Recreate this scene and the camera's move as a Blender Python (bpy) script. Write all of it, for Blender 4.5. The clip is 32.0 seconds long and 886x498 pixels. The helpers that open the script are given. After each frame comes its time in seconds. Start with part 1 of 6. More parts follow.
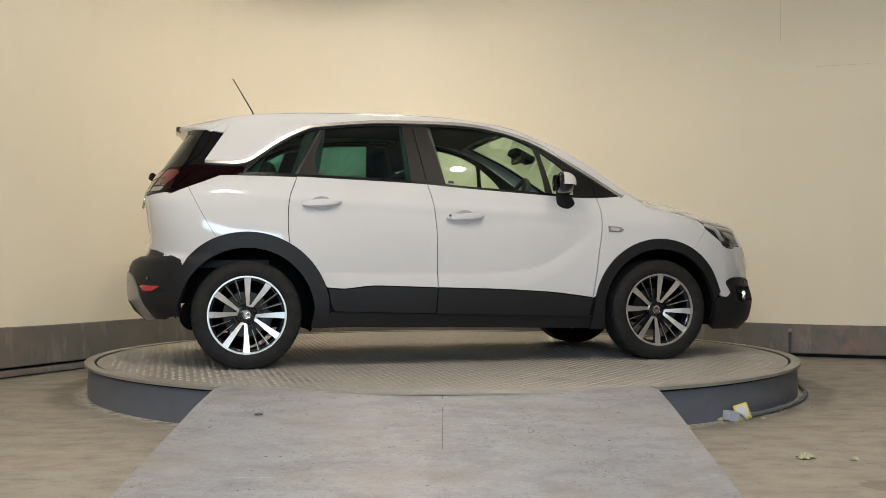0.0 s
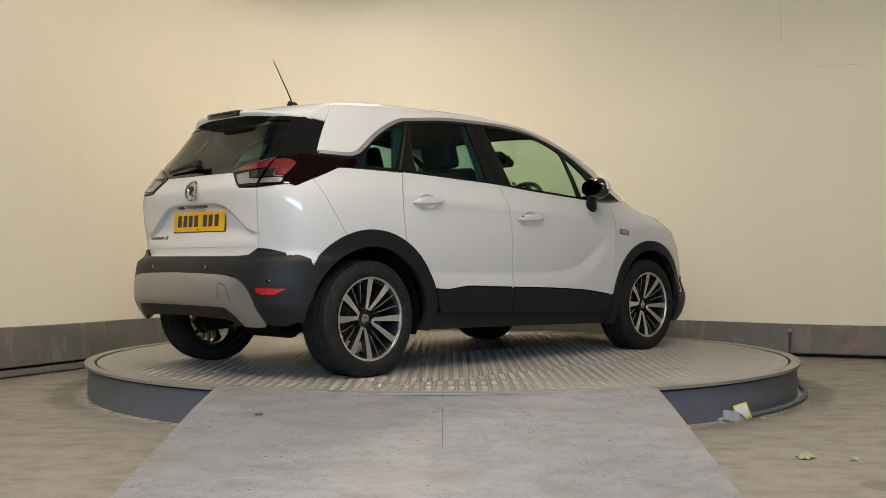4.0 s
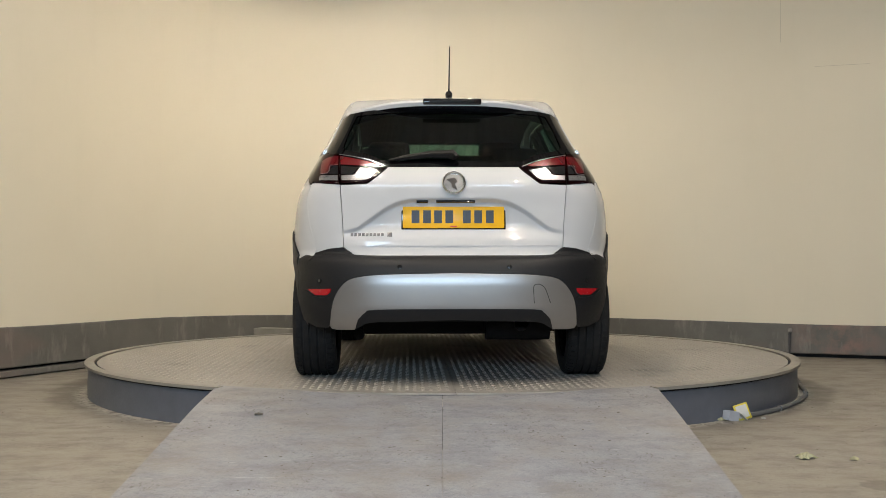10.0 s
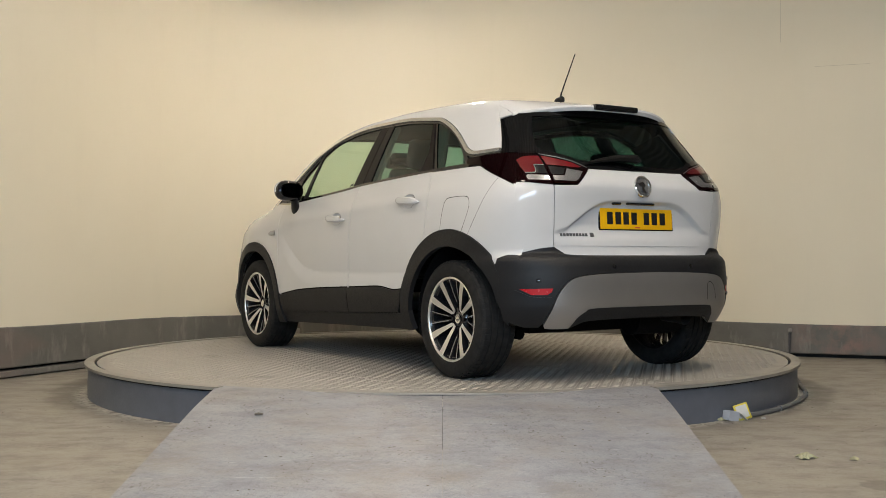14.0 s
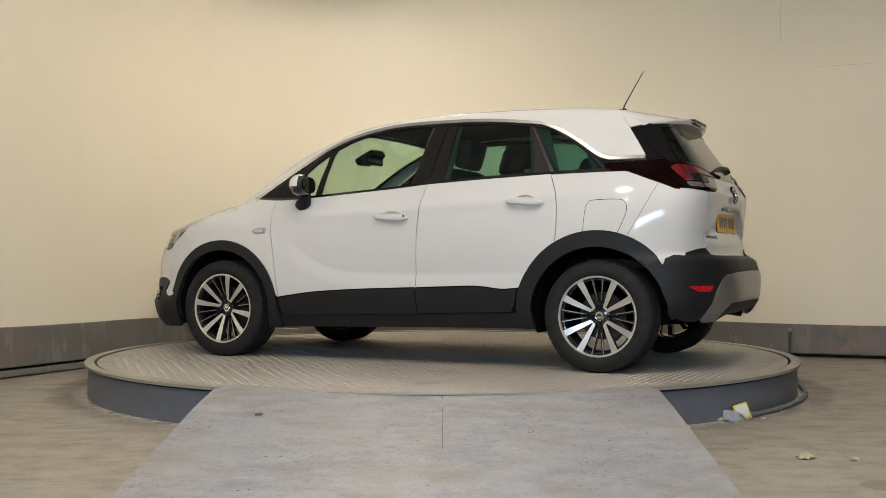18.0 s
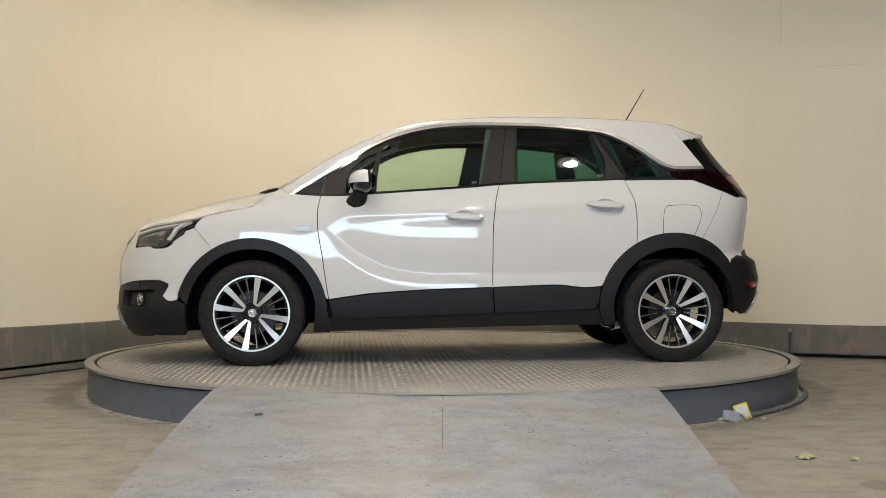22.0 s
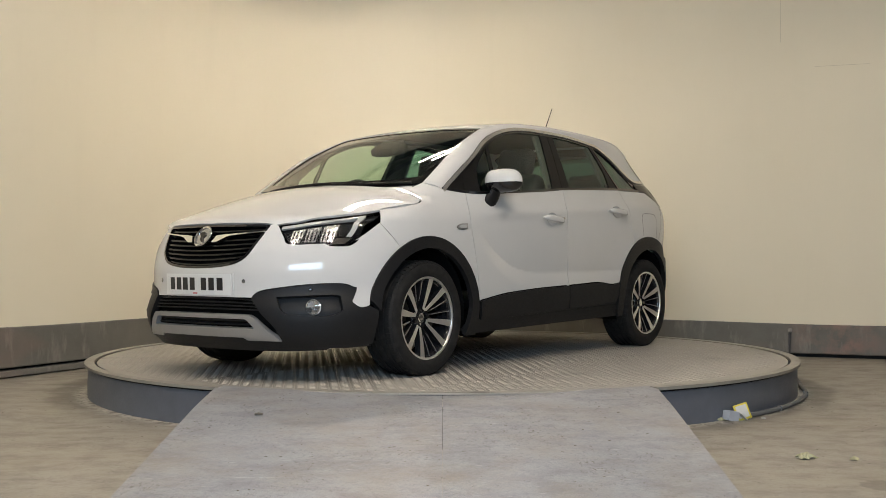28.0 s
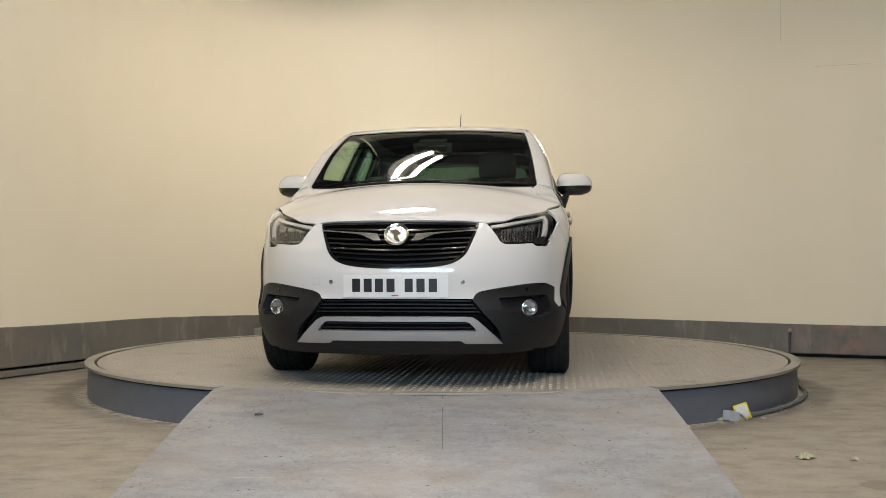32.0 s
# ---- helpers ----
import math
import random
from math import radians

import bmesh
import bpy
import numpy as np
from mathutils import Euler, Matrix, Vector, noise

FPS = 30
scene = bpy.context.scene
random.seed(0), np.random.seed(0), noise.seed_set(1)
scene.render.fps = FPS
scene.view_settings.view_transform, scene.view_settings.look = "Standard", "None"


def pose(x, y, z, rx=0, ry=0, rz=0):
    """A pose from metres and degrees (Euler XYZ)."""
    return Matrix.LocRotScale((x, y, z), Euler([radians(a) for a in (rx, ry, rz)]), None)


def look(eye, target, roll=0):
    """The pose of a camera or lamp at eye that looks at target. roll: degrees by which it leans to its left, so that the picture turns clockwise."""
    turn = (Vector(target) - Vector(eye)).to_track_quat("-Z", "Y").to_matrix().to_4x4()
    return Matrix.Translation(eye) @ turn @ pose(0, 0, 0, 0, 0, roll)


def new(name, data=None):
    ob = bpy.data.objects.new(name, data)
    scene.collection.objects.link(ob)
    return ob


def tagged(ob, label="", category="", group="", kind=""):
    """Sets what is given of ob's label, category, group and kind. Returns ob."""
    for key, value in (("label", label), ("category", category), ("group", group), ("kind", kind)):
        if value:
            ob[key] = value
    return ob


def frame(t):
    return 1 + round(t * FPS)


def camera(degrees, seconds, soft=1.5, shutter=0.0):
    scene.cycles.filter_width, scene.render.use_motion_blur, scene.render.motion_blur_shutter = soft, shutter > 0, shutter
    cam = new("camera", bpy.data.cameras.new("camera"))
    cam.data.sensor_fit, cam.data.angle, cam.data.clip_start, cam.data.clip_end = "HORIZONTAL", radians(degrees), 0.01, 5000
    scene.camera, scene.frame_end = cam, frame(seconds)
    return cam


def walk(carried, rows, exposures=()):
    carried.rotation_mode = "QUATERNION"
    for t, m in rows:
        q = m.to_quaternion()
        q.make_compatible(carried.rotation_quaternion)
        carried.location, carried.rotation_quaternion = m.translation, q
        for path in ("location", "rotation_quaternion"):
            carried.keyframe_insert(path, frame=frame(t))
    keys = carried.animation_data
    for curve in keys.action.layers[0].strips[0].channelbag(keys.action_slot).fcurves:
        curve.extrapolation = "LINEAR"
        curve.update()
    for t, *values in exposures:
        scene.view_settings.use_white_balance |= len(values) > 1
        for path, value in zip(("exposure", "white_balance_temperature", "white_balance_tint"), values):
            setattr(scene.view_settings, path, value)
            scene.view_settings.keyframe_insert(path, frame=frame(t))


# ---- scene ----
cam = camera(44.12, 32.0, soft=0.6)
EYE = pose(0.0, -7.5334, 0.8446, 90.544, 0.086, -0.029)
walk(cam, [(0.0, EYE), (32.0, EYE)], [(0.0, 0.0), (32.0, 0.0)])

# ---- light: cool daylight through the open door behind the camera and a rooflight, warm battens overhead ----
world = bpy.data.worlds.new("world")
scene.world = world
world.use_nodes = True
wn = world.node_tree
sky = wn.nodes.new("ShaderNodeTexSky")
sky.sky_type, sky.sun_disc = "NISHITA", False
sky.sun_elevation, sky.sun_rotation = radians(38), radians(20)
wn.links.new(sky.outputs["Color"], wn.nodes["Background"].inputs["Color"])
wn.nodes["Background"].inputs["Strength"].default_value = 0.10

sun = new("sun", bpy.data.lights.new("sun", "SUN"))
sun.data.energy, sun.data.angle, sun.data.color = 2.0, radians(0.5), (1.0, 0.95, 0.88)
sun.matrix_world = look((0, 12, 9.4), (0, 0, 0))

window_light = new("window_daylight", bpy.data.lights.new("window_daylight", "AREA"))
window_light.data.shape, window_light.data.size, window_light.data.size_y = "RECTANGLE", 4.0, 0.9
window_light.data.energy, window_light.data.color = 172.0, (0.57, 0.775, 1.0)
window_light.matrix_world = look((-0.2, -8.72, 2.12), (-0.2, 0, 0.9))

# corrugated rooflight over the east side, letting in the sky
ROOFLIGHT = (5.7, 6.7, -1.6, -0.8)
roof_light = new("rooflight_daylight", bpy.data.lights.new("rooflight_daylight", "AREA"))
roof_light.data.shape, roof_light.data.size, roof_light.data.size_y = "RECTANGLE", 0.98, 0.78
roof_light.data.energy, roof_light.data.color = 9.0, (0.95, 0.97, 1.0)
roof_light.matrix_world = pose(6.2, -1.2, 5.36)

DECK = 0.2            # height of the turntable's deck over the floor
AXIS = 1.3794         # turntable axis, forward of the car's rear axle
TUBE_GLOW = 385.0
# place, height and turn of each twin-tube batten, and the round bay lights
BATTENS = [(-0.92, -3.5, 4.8, 0), (-0.38, 1.02, 3.62, 36)]
# first bay placed from its reflection; the other four added to balance the light
BAYS = [(1.9, -3.3, 4.8), (-3.7, -4.6, 4.8), (-2.0, -5.6, 4.8), (1.2, -5.6, 4.8), (1.6, -7.2, 4.8)]

# ---- materials ----
def tree(name):
    m = bpy.data.materials.new(name)
    m.use_nodes = True
    nt = m.node_tree
    return m, nt, nt.nodes["Principled BSDF"]


def node(nt, kind, **values):
    n = nt.nodes.new(kind)
    for key, value in values.items():
        n.inputs[key].default_value = value
    return n


def noise_fac(nt, scale, detail=4.0, rough=0.6, space="Object", stretch=None):
    co = nt.nodes.new("ShaderNodeTexCoord")
    src = co.outputs[space]
    if stretch:
        mp = nt.nodes.new("ShaderNodeMapping")
        mp.inputs["Scale"].default_value = stretch
        nt.links.new(src, mp.inputs["Vector"])
        src = mp.outputs["Vector"]
    n = node(nt, "ShaderNodeTexNoise", Scale=scale, Detail=detail, Roughness=rough)
    nt.links.new(src, n.inputs["Vector"])
    return n.outputs["Fac"]


def ramp(nt, fac, stops):
    r = nt.nodes.new("ShaderNodeValToRGB")
    e = r.color_ramp.elements
    while len(e) < len(stops):
        e.new(0.5)
    for el, (pos, col) in zip(e, stops):
        el.position, el.color = pos, (*col, 1) if len(col) == 3 else col
    nt.links.new(fac, r.inputs["Fac"])
    return r.outputs["Color"]


def mix(nt, fac, a, b, mode="MIX"):
    m = nt.nodes.new("ShaderNodeMix")
    m.data_type, m.blend_type = "RGBA", mode
    if isinstance(fac, (int, float)):
        m.inputs[0].default_value = fac
    else:
        nt.links.new(fac, m.inputs[0])
    for sock, val in ((m.inputs[6], a), (m.inputs[7], b)):
        if isinstance(val, tuple):
            sock.default_value = (*val, 1)
        else:
            nt.links.new(val, sock)
    return m.outputs[2]


def relief(nt, bsdf, fac, strength, distance):
    b = node(nt, "ShaderNodeBump", Strength=strength, Distance=distance)
    nt.links.new(fac, b.inputs["Height"])
    nt.links.new(b.outputs["Normal"], bsdf.inputs["Normal"])


def plain(name, col, rough, metal=0.0, coat=0.0, grain=0.0, spec=0.5, spread=0.12, dull=0.15, sheen=0.03):
    """A simple surface with faint two-scale variation of tone and gloss."""
    m, nt, b = tree(name)
    fine, broad = noise_fac(nt, 90.0), noise_fac(nt, 6.0)
    dark = tuple(c * (1 - spread) for c in col)
    light = tuple(min(1, c * (1 + spread)) for c in col)
    nt.links.new(ramp(nt, broad, [(0.3, dark), (0.7, light)]), b.inputs["Base Color"])
    nt.links.new(ramp(nt, fine, [(0.3, (rough * (1 - dull),) * 3), (0.7, (min(1, rough * (1 + dull)),) * 3)]), b.inputs["Roughness"])
    b.inputs["Metallic"].default_value = metal
    b.inputs["Coat Weight"].default_value = coat
    b.inputs["Coat Roughness"].default_value = sheen
    b.inputs["Specular IOR Level"].default_value = spec
    if grain:
        relief(nt, b, noise_fac(nt, 450.0, 2.0), grain, 0.001)
    return m


def glow(name, col, strength):
    m, nt, b = tree(name)
    b.inputs["Base Color"].default_value = (*col, 1)
    b.inputs["Emission Color"].default_value = (*col, 1)
    b.inputs["Emission Strength"].default_value = strength
    return m


def glass(name, tint, base_gloss=0.055):
    m, nt, b = tree(name)
    nt.nodes.remove(b)
    out = nt.nodes["Material Output"]
    tr = node(nt, "ShaderNodeBsdfTransparent", Color=(*tint, 1))
    gl = node(nt, "ShaderNodeBsdfGlossy", Color=(1, 1, 1, 1), Roughness=0.012)
    lw = node(nt, "ShaderNodeLayerWeight", Blend=0.5)
    p5 = nt.nodes.new("ShaderNodeMath")
    p5.operation = "POWER"
    p5.inputs[1].default_value = 5.0
    nt.links.new(lw.outputs["Facing"], p5.inputs[0])
    fr = nt.nodes.new("ShaderNodeMapRange")
    fr.inputs["To Min"].default_value, fr.inputs["To Max"].default_value = base_gloss, 1.0
    nt.links.new(p5.outputs[0], fr.inputs["Value"])
    mx = nt.nodes.new("ShaderNodeMixShader")
    nt.links.new(fr.outputs[0], mx.inputs[0])
    nt.links.new(tr.outputs[0], mx.inputs[1])
    nt.links.new(gl.outputs[0], mx.inputs[2])
    nt.links.new(mx.outputs[0], out.inputs["Surface"])
    return m


def scaled(nt, fac, k):
    n = nt.nodes.new("ShaderNodeMath")
    n.operation = "MULTIPLY"
    n.inputs[1].default_value = k
    nt.links.new(fac, n.inputs[0])
    return n.outputs[0]


def concrete(name, base, warm, stain, rough, scratch=0.0, ring=False, dirt=0.4):
    m, nt, b = tree(name)
    broad = noise_fac(nt, 0.9, 6.0, 0.65)
    mid = noise_fac(nt, 4.5, 8.0, 0.7, stretch=(1, 1.35, 1))
    fine = noise_fac(nt, 60.0, 4.0, 0.7)
    c = ramp(nt, broad, [(0.32, base), (0.68, warm)])
    c = mix(nt, ramp(nt, mid, [(0.47, (0, 0, 0)), (0.66, (0.75, 0.75, 0.75))]), c, stain)
    c = mix(nt, ramp(nt, fine, [(0.53, (0, 0, 0)), (0.70, (0.50, 0.50, 0.50))]), c, tuple(k * 0.45 for k in base))
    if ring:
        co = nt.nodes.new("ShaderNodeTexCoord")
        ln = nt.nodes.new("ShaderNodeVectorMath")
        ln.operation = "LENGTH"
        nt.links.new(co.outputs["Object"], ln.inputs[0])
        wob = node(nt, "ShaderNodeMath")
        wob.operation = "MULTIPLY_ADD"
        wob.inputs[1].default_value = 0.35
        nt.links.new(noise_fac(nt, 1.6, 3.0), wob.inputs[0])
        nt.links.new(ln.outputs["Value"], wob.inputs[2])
        # darker band round the turntable's foot, its edge broken by noise
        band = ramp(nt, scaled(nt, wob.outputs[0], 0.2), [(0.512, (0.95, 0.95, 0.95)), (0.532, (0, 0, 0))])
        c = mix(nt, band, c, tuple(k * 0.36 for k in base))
        sep = nt.nodes.new("ShaderNodeSeparateXYZ")
        nt.links.new(co.outputs["Object"], sep.inputs[0])
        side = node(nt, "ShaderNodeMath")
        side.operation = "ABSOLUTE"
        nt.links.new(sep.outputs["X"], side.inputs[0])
        # the band is broader at the far left and right
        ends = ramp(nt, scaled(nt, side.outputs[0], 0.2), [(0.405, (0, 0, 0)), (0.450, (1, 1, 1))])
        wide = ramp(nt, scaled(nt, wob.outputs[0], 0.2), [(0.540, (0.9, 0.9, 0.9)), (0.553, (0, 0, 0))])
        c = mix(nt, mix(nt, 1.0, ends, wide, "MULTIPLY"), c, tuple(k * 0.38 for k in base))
        spill = nt.nodes.new("ShaderNodeVectorMath")
        spill.operation = "DISTANCE"
        spill.inputs[1].default_value = (1.66, -3.46, 0.0)
        nt.links.new(co.outputs["Object"], spill.inputs[0])
        edge = node(nt, "ShaderNodeMath")
        edge.operation = "MULTIPLY_ADD"
        edge.inputs[1].default_value = 0.14
        nt.links.new(noise_fac(nt, 11.0, 5.0), edge.inputs[0])
        nt.links.new(spill.outputs["Value"], edge.inputs[2])
        c = mix(nt, ramp(nt, edge.outputs[0], [(0.165, (0.85, 0.85, 0.85)), (0.180, (0, 0, 0))]), c, tuple(k * 0.40 for k in base))
        chalk = ramp(nt, noise_fac(nt, 14.0, 8.0, 0.8), [(0.45, (0, 0, 0)), (0.50, (0.95, 0.95, 0.95))])
        near = ramp(nt, scaled(nt, ln.outputs["Value"], 0.2), [(0.472, (1, 1, 1)), (0.486, (0, 0, 0))])
        c = mix(nt, mix(nt, 1.0, chalk, near, "MULTIPLY"), c, (0.62, 0.59, 0.54))
    # dark flecks and pale scrapes in loose drifts
    drift = ramp(nt, noise_fac(nt, 1.3, 4.0, 0.7), [(0.42, (0.15, 0.15, 0.15)), (0.62, (1, 1, 1))])
    fleck = ramp(nt, noise_fac(nt, 60.0, 5.0, 0.75, stretch=(1.0, 0.8, 1)), [(0.565, (0, 0, 0)), (0.60, (1, 1, 1))])
    c = mix(nt, mix(nt, 1.0, fleck, drift, "MULTIPLY"), c, tuple(k * 0.60 for k in base))
    scrape = ramp(nt, noise_fac(nt, 26.0, 3.0, 0.55, stretch=(0.4, 2.2, 1)), [(0.675, (0, 0, 0)), (0.70, (0.75, 0.75, 0.75))])
    c = mix(nt, scrape, c, tuple(min(1, k * 1.55) for k in base))
    # trodden brown dirt and dark scuffs in patches
    soil = ramp(nt, noise_fac(nt, 1.9, 7.0, 0.72), [(0.44, (0, 0, 0)), (0.66, (dirt,) * 3)])
    c = mix(nt, soil, c, (0.265, 0.225, 0.165))
    patch = ramp(nt, noise_fac(nt, 2.6, 5.0, 0.7), [(0.48, (0, 0, 0)), (0.60, (1, 1, 1))])
    scuff = ramp(nt, noise_fac(nt, 30.0, 6.0, 0.78, stretch=(1.5, 0.8, 1)), [(0.585, (0, 0, 0)), (0.61, (0.9, 0.9, 0.9))])
    c = mix(nt, mix(nt, 1.0, scuff, patch, "MULTIPLY"), c, (0.085, 0.072, 0.058))
    # fine even grain
    grain = ramp(nt, noise_fac(nt, 190.0, 3.0, 0.7), [(0.40, (0, 0, 0)), (0.62, (0.45, 0.45, 0.45))])
    c = mix(nt, grain, c, tuple(k * 0.66 for k in base))
    if scratch:
        sc = noise_fac(nt, 9.0, 10.0, 0.8, stretch=(0.6, 2.0, 1))
        c = mix(nt, ramp(nt, sc, [(0.66, (0, 0, 0)), (0.74, (scratch,) * 3)]), c, tuple(min(1, k * 1.7) for k in base))
    nt.links.new(c, b.inputs["Base Color"])
    nt.links.new(ramp(nt, mid, [(0.3, (rough - 0.12,) * 3), (0.7, (rough + 0.1,) * 3)]), b.inputs["Roughness"])
    relief(nt, b, fine, 0.25, 0.004)
    return m


def wall_paint():
    m, nt, b = tree("cream_wall_paint")
    broad, fine = noise_fac(nt, 0.5, 3.0), noise_fac(nt, 130.0, 3.0)
    streak = noise_fac(nt, 3.0, 5.0, 0.6, stretch=(2.0, 2.0, 0.25))
    c = ramp(nt, broad, [(0.3, (0.77, 0.70, 0.545)), (0.7, (0.80, 0.735, 0.585))])
    c = mix(nt, ramp(nt, streak, [(0.55, (0, 0, 0)), (0.8, (0.25, 0.25, 0.25))]), c, (0.72, 0.655, 0.51))
    nt.links.new(c, b.inputs["Base Color"])
    b.inputs["Roughness"].default_value = 0.55
    relief(nt, b, fine, 0.08, 0.002)
    return m


def plinth_paint():
    m, nt, b = tree("scuffed_grey_plinth_paint")
    broad = noise_fac(nt, 1.6, 6.0, 0.7)
    drip = noise_fac(nt, 5.0, 6.0, 0.65, stretch=(1.6, 1.6, 0.45))
    c = ramp(nt, broad, [(0.3, (0.112, 0.107, 0.092)), (0.7, (0.17, 0.162, 0.141))])
    c = mix(nt, ramp(nt, drip, [(0.56, (0, 0, 0)), (0.68, (0.75, 0.75, 0.75))]), c, (0.24, 0.225, 0.195))
    rub = noise_fac(nt, 0.8, 2.0, 0.5, stretch=(1.0, 1.0, 2.5))
    c = mix(nt, ramp(nt, rub, [(0.62, (0, 0, 0)), (0.75, (0.5, 0.5, 0.5))]), c, (0.26, 0.17, 0.14))
    # a rubbed, rust-pink patch beside the pipe stub
    co = nt.nodes.new("ShaderNodeTexCoord")
    gap = nt.nodes.new("ShaderNodeVectorMath")
    gap.operation = "DISTANCE"
    gap.inputs[1].default_value = (3.36, 1.75, 0.18)
    nt.links.new(co.outputs["Object"], gap.inputs[0])
    near = ramp(nt, gap.outputs["Value"], [(0.10, (0.8, 0.8, 0.8)), (0.50, (0, 0, 0))])
    blot = ramp(nt, noise_fac(nt, 7.0, 6.0, 0.7), [(0.42, (0, 0, 0)), (0.62, (1, 1, 1))])
    c = mix(nt, mix(nt, 1.0, near, blot, "MULTIPLY"), c, (0.26, 0.165, 0.135))
    nt.links.new(c, b.inputs["Base Color"])
    b.inputs["Roughness"].default_value = 0.6
    relief(nt, b, drip, 0.1, 0.004)
    return m


def rubber_mat():
    m, nt, b = tree("tyre_rubber")
    c = ramp(nt, noise_fac(nt, 25.0, 5.0), [(0.3, (0.011, 0.011, 0.0115)), (0.7, (0.023, 0.0225, 0.022))])
    nt.links.new(c, b.inputs["Base Color"])
    b.inputs["Roughness"].default_value = 0.72
    b.inputs["Specular IOR Level"].default_value = 0.2
    relief(nt, b, noise_fac(nt, 260.0, 2.0), 0.25, 0.001)
    return m


def deck_mat():
    m, nt, b = tree("worn_grey_steel_deck")
    broad, fine = noise_fac(nt, 1.3, 6.0, 0.7), noise_fac(nt, 40.0, 4.0)
    c = ramp(nt, broad, [(0.3, (0.285, 0.270, 0.243)), (0.7, (0.385, 0.366, 0.333))])
    c = mix(nt, ramp(nt, fine, [(0.6, (0, 0, 0)), (0.8, (0.4, 0.4, 0.4))]), c, (0.13, 0.12, 0.11))
    wet = noise_fac(nt, 2.2, 4.0, 0.5)
    c = mix(nt, ramp(nt, wet, [(0.58, (0, 0, 0)), (0.70, (0.62, 0.62, 0.62))]), c, (0.12, 0.112, 0.10))
    nt.links.new(c, b.inputs["Base Color"])
    b.inputs["Metallic"].default_value = 0.15
    nt.links.new(ramp(nt, broad, [(0.3, (0.42,) * 3), (0.7, (0.55,) * 3)]), b.inputs["Roughness"])
    return m


WALL, PLINTH, RUBBER, STEEL_DECK = wall_paint(), plinth_paint(), rubber_mat(), deck_mat()
TREAD = plain("rubbed_bright_tread", (0.40, 0.38, 0.345), 0.40, metal=0.3)
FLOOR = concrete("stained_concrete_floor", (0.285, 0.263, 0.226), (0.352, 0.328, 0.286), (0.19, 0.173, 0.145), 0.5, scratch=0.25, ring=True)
RAMP = concrete("scuffed_grey_ramp_board", (0.285, 0.296, 0.328), (0.355, 0.367, 0.402), (0.22, 0.225, 0.242), 0.5, scratch=0.5, dirt=0.62)
CEILING = plain("pale_grey_roof_sheet", (0.45, 0.44, 0.42), 0.5)
BEAM = plain("dark_steel_beam", (0.06, 0.06, 0.065), 0.5)
BRICK_WALL = plain("dull_painted_block", (0.13, 0.125, 0.115), 0.7)
RIM_STEEL = plain("blue_grey_painted_steel", (0.122, 0.133, 0.160), 0.40, grain=0.1)
RIM_TOP = plain("bare_grey_rim_top", (0.27, 0.255, 0.225), 0.45)
# flat black for shade put into narrow gaps, for dark joints and hidden parts
SHADE_JOINT_BLACK = plain("black_for_shade_and_joints", (0.01, 0.01, 0.01), 0.8)
PAINT = plain("white_car_paint", (0.61, 0.61, 0.61), 0.62, coat=1.0, spread=0.01, spec=0.2, dull=0.01, sheen=0.012)
CLAD = plain("black_textured_plastic", (0.0115, 0.0117, 0.013), 0.5, grain=0.35, spec=0.32)
GLOSS_BLACK = plain("gloss_black_trim", (0.008, 0.008, 0.009), 0.10, coat=0.6)
GRILLE_BLACK = plain("dark_grille_plastic", (0.006, 0.006, 0.0065), 0.22, spec=0.35)
SATIN_BLACK = plain("satin_black_film", (0.009, 0.0085, 0.008), 0.42, spec=0.18)
FRIT = plain("black_glass_border", (0.004, 0.004, 0.0042), 0.05, spec=0.5, dull=0.02)
DEEP = plain("deep_black_lining", (0.007, 0.007, 0.007), 0.9, spec=0.1)
UNDER = plain("dark_underbody", (0.006, 0.006, 0.0065), 0.8, spec=0.08)
CHROME = plain("bright_chrome", (0.86, 0.86, 0.84), 0.10, metal=1.0, spread=0.02, dull=0.02)
TRIM = plain("bright_window_trim", (0.80, 0.78, 0.75), 0.26, metal=0.85, spread=0.01, dull=0.05)
SILVER = plain("satin_silver_plastic", (0.36, 0.35, 0.338), 0.34, metal=0.75, spread=0.03)
BRIGHT_SILVER = plain("bright_silver_paint", (0.44, 0.44, 0.44), 0.36, metal=0.6, spread=0.03)
MACHINED = plain("machined_alloy", (0.86, 0.84, 0.81), 0.34, metal=0.9, spread=0.03, dull=0.05)
ALLOY_BLACK = plain("gloss_black_alloy", (0.015, 0.015, 0.017), 0.16, coat=0.5)
BRAKE = plain("grey_brake_disc", (0.06, 0.054, 0.048), 0.45, metal=0.7)
CLOTH = plain("charcoal_seat_cloth", (0.018, 0.018, 0.019), 0.85)
DASH = plain("dark_grey_dashboard", (0.03, 0.03, 0.032), 0.55)
LINER = plain("grey_headliner", (0.10, 0.10, 0.095), 0.9)
RED_LENS = plain("red_lamp_lens", (0.12, 0.0035, 0.006), 0.20, coat=1.0)
REFLECTOR_RED = plain("bright_red_reflector", (0.42, 0.008, 0.014), 0.25, coat=0.5)
DARK_RED = plain("smoked_red_lamp_lens", (0.005, 0.0004, 0.0006), 0.04, dull=0.02, spec=0.22)
FOG_GLASS = plain("dull_fog_lamp_glass", (0.62, 0.62, 0.62), 0.15, metal=0.9)
TAIL_CELL = plain("clear_faceted_lamp_cell", (0.40, 0.40, 0.41), 0.24, metal=0.8)
DIM_SILVER = plain("dull_silver_lettering", (0.16, 0.16, 0.165), 0.35, metal=0.7)
WHITE_STRIP = plain("unlit_light_guide", (0.52, 0.52, 0.51), 0.2, coat=0.6)
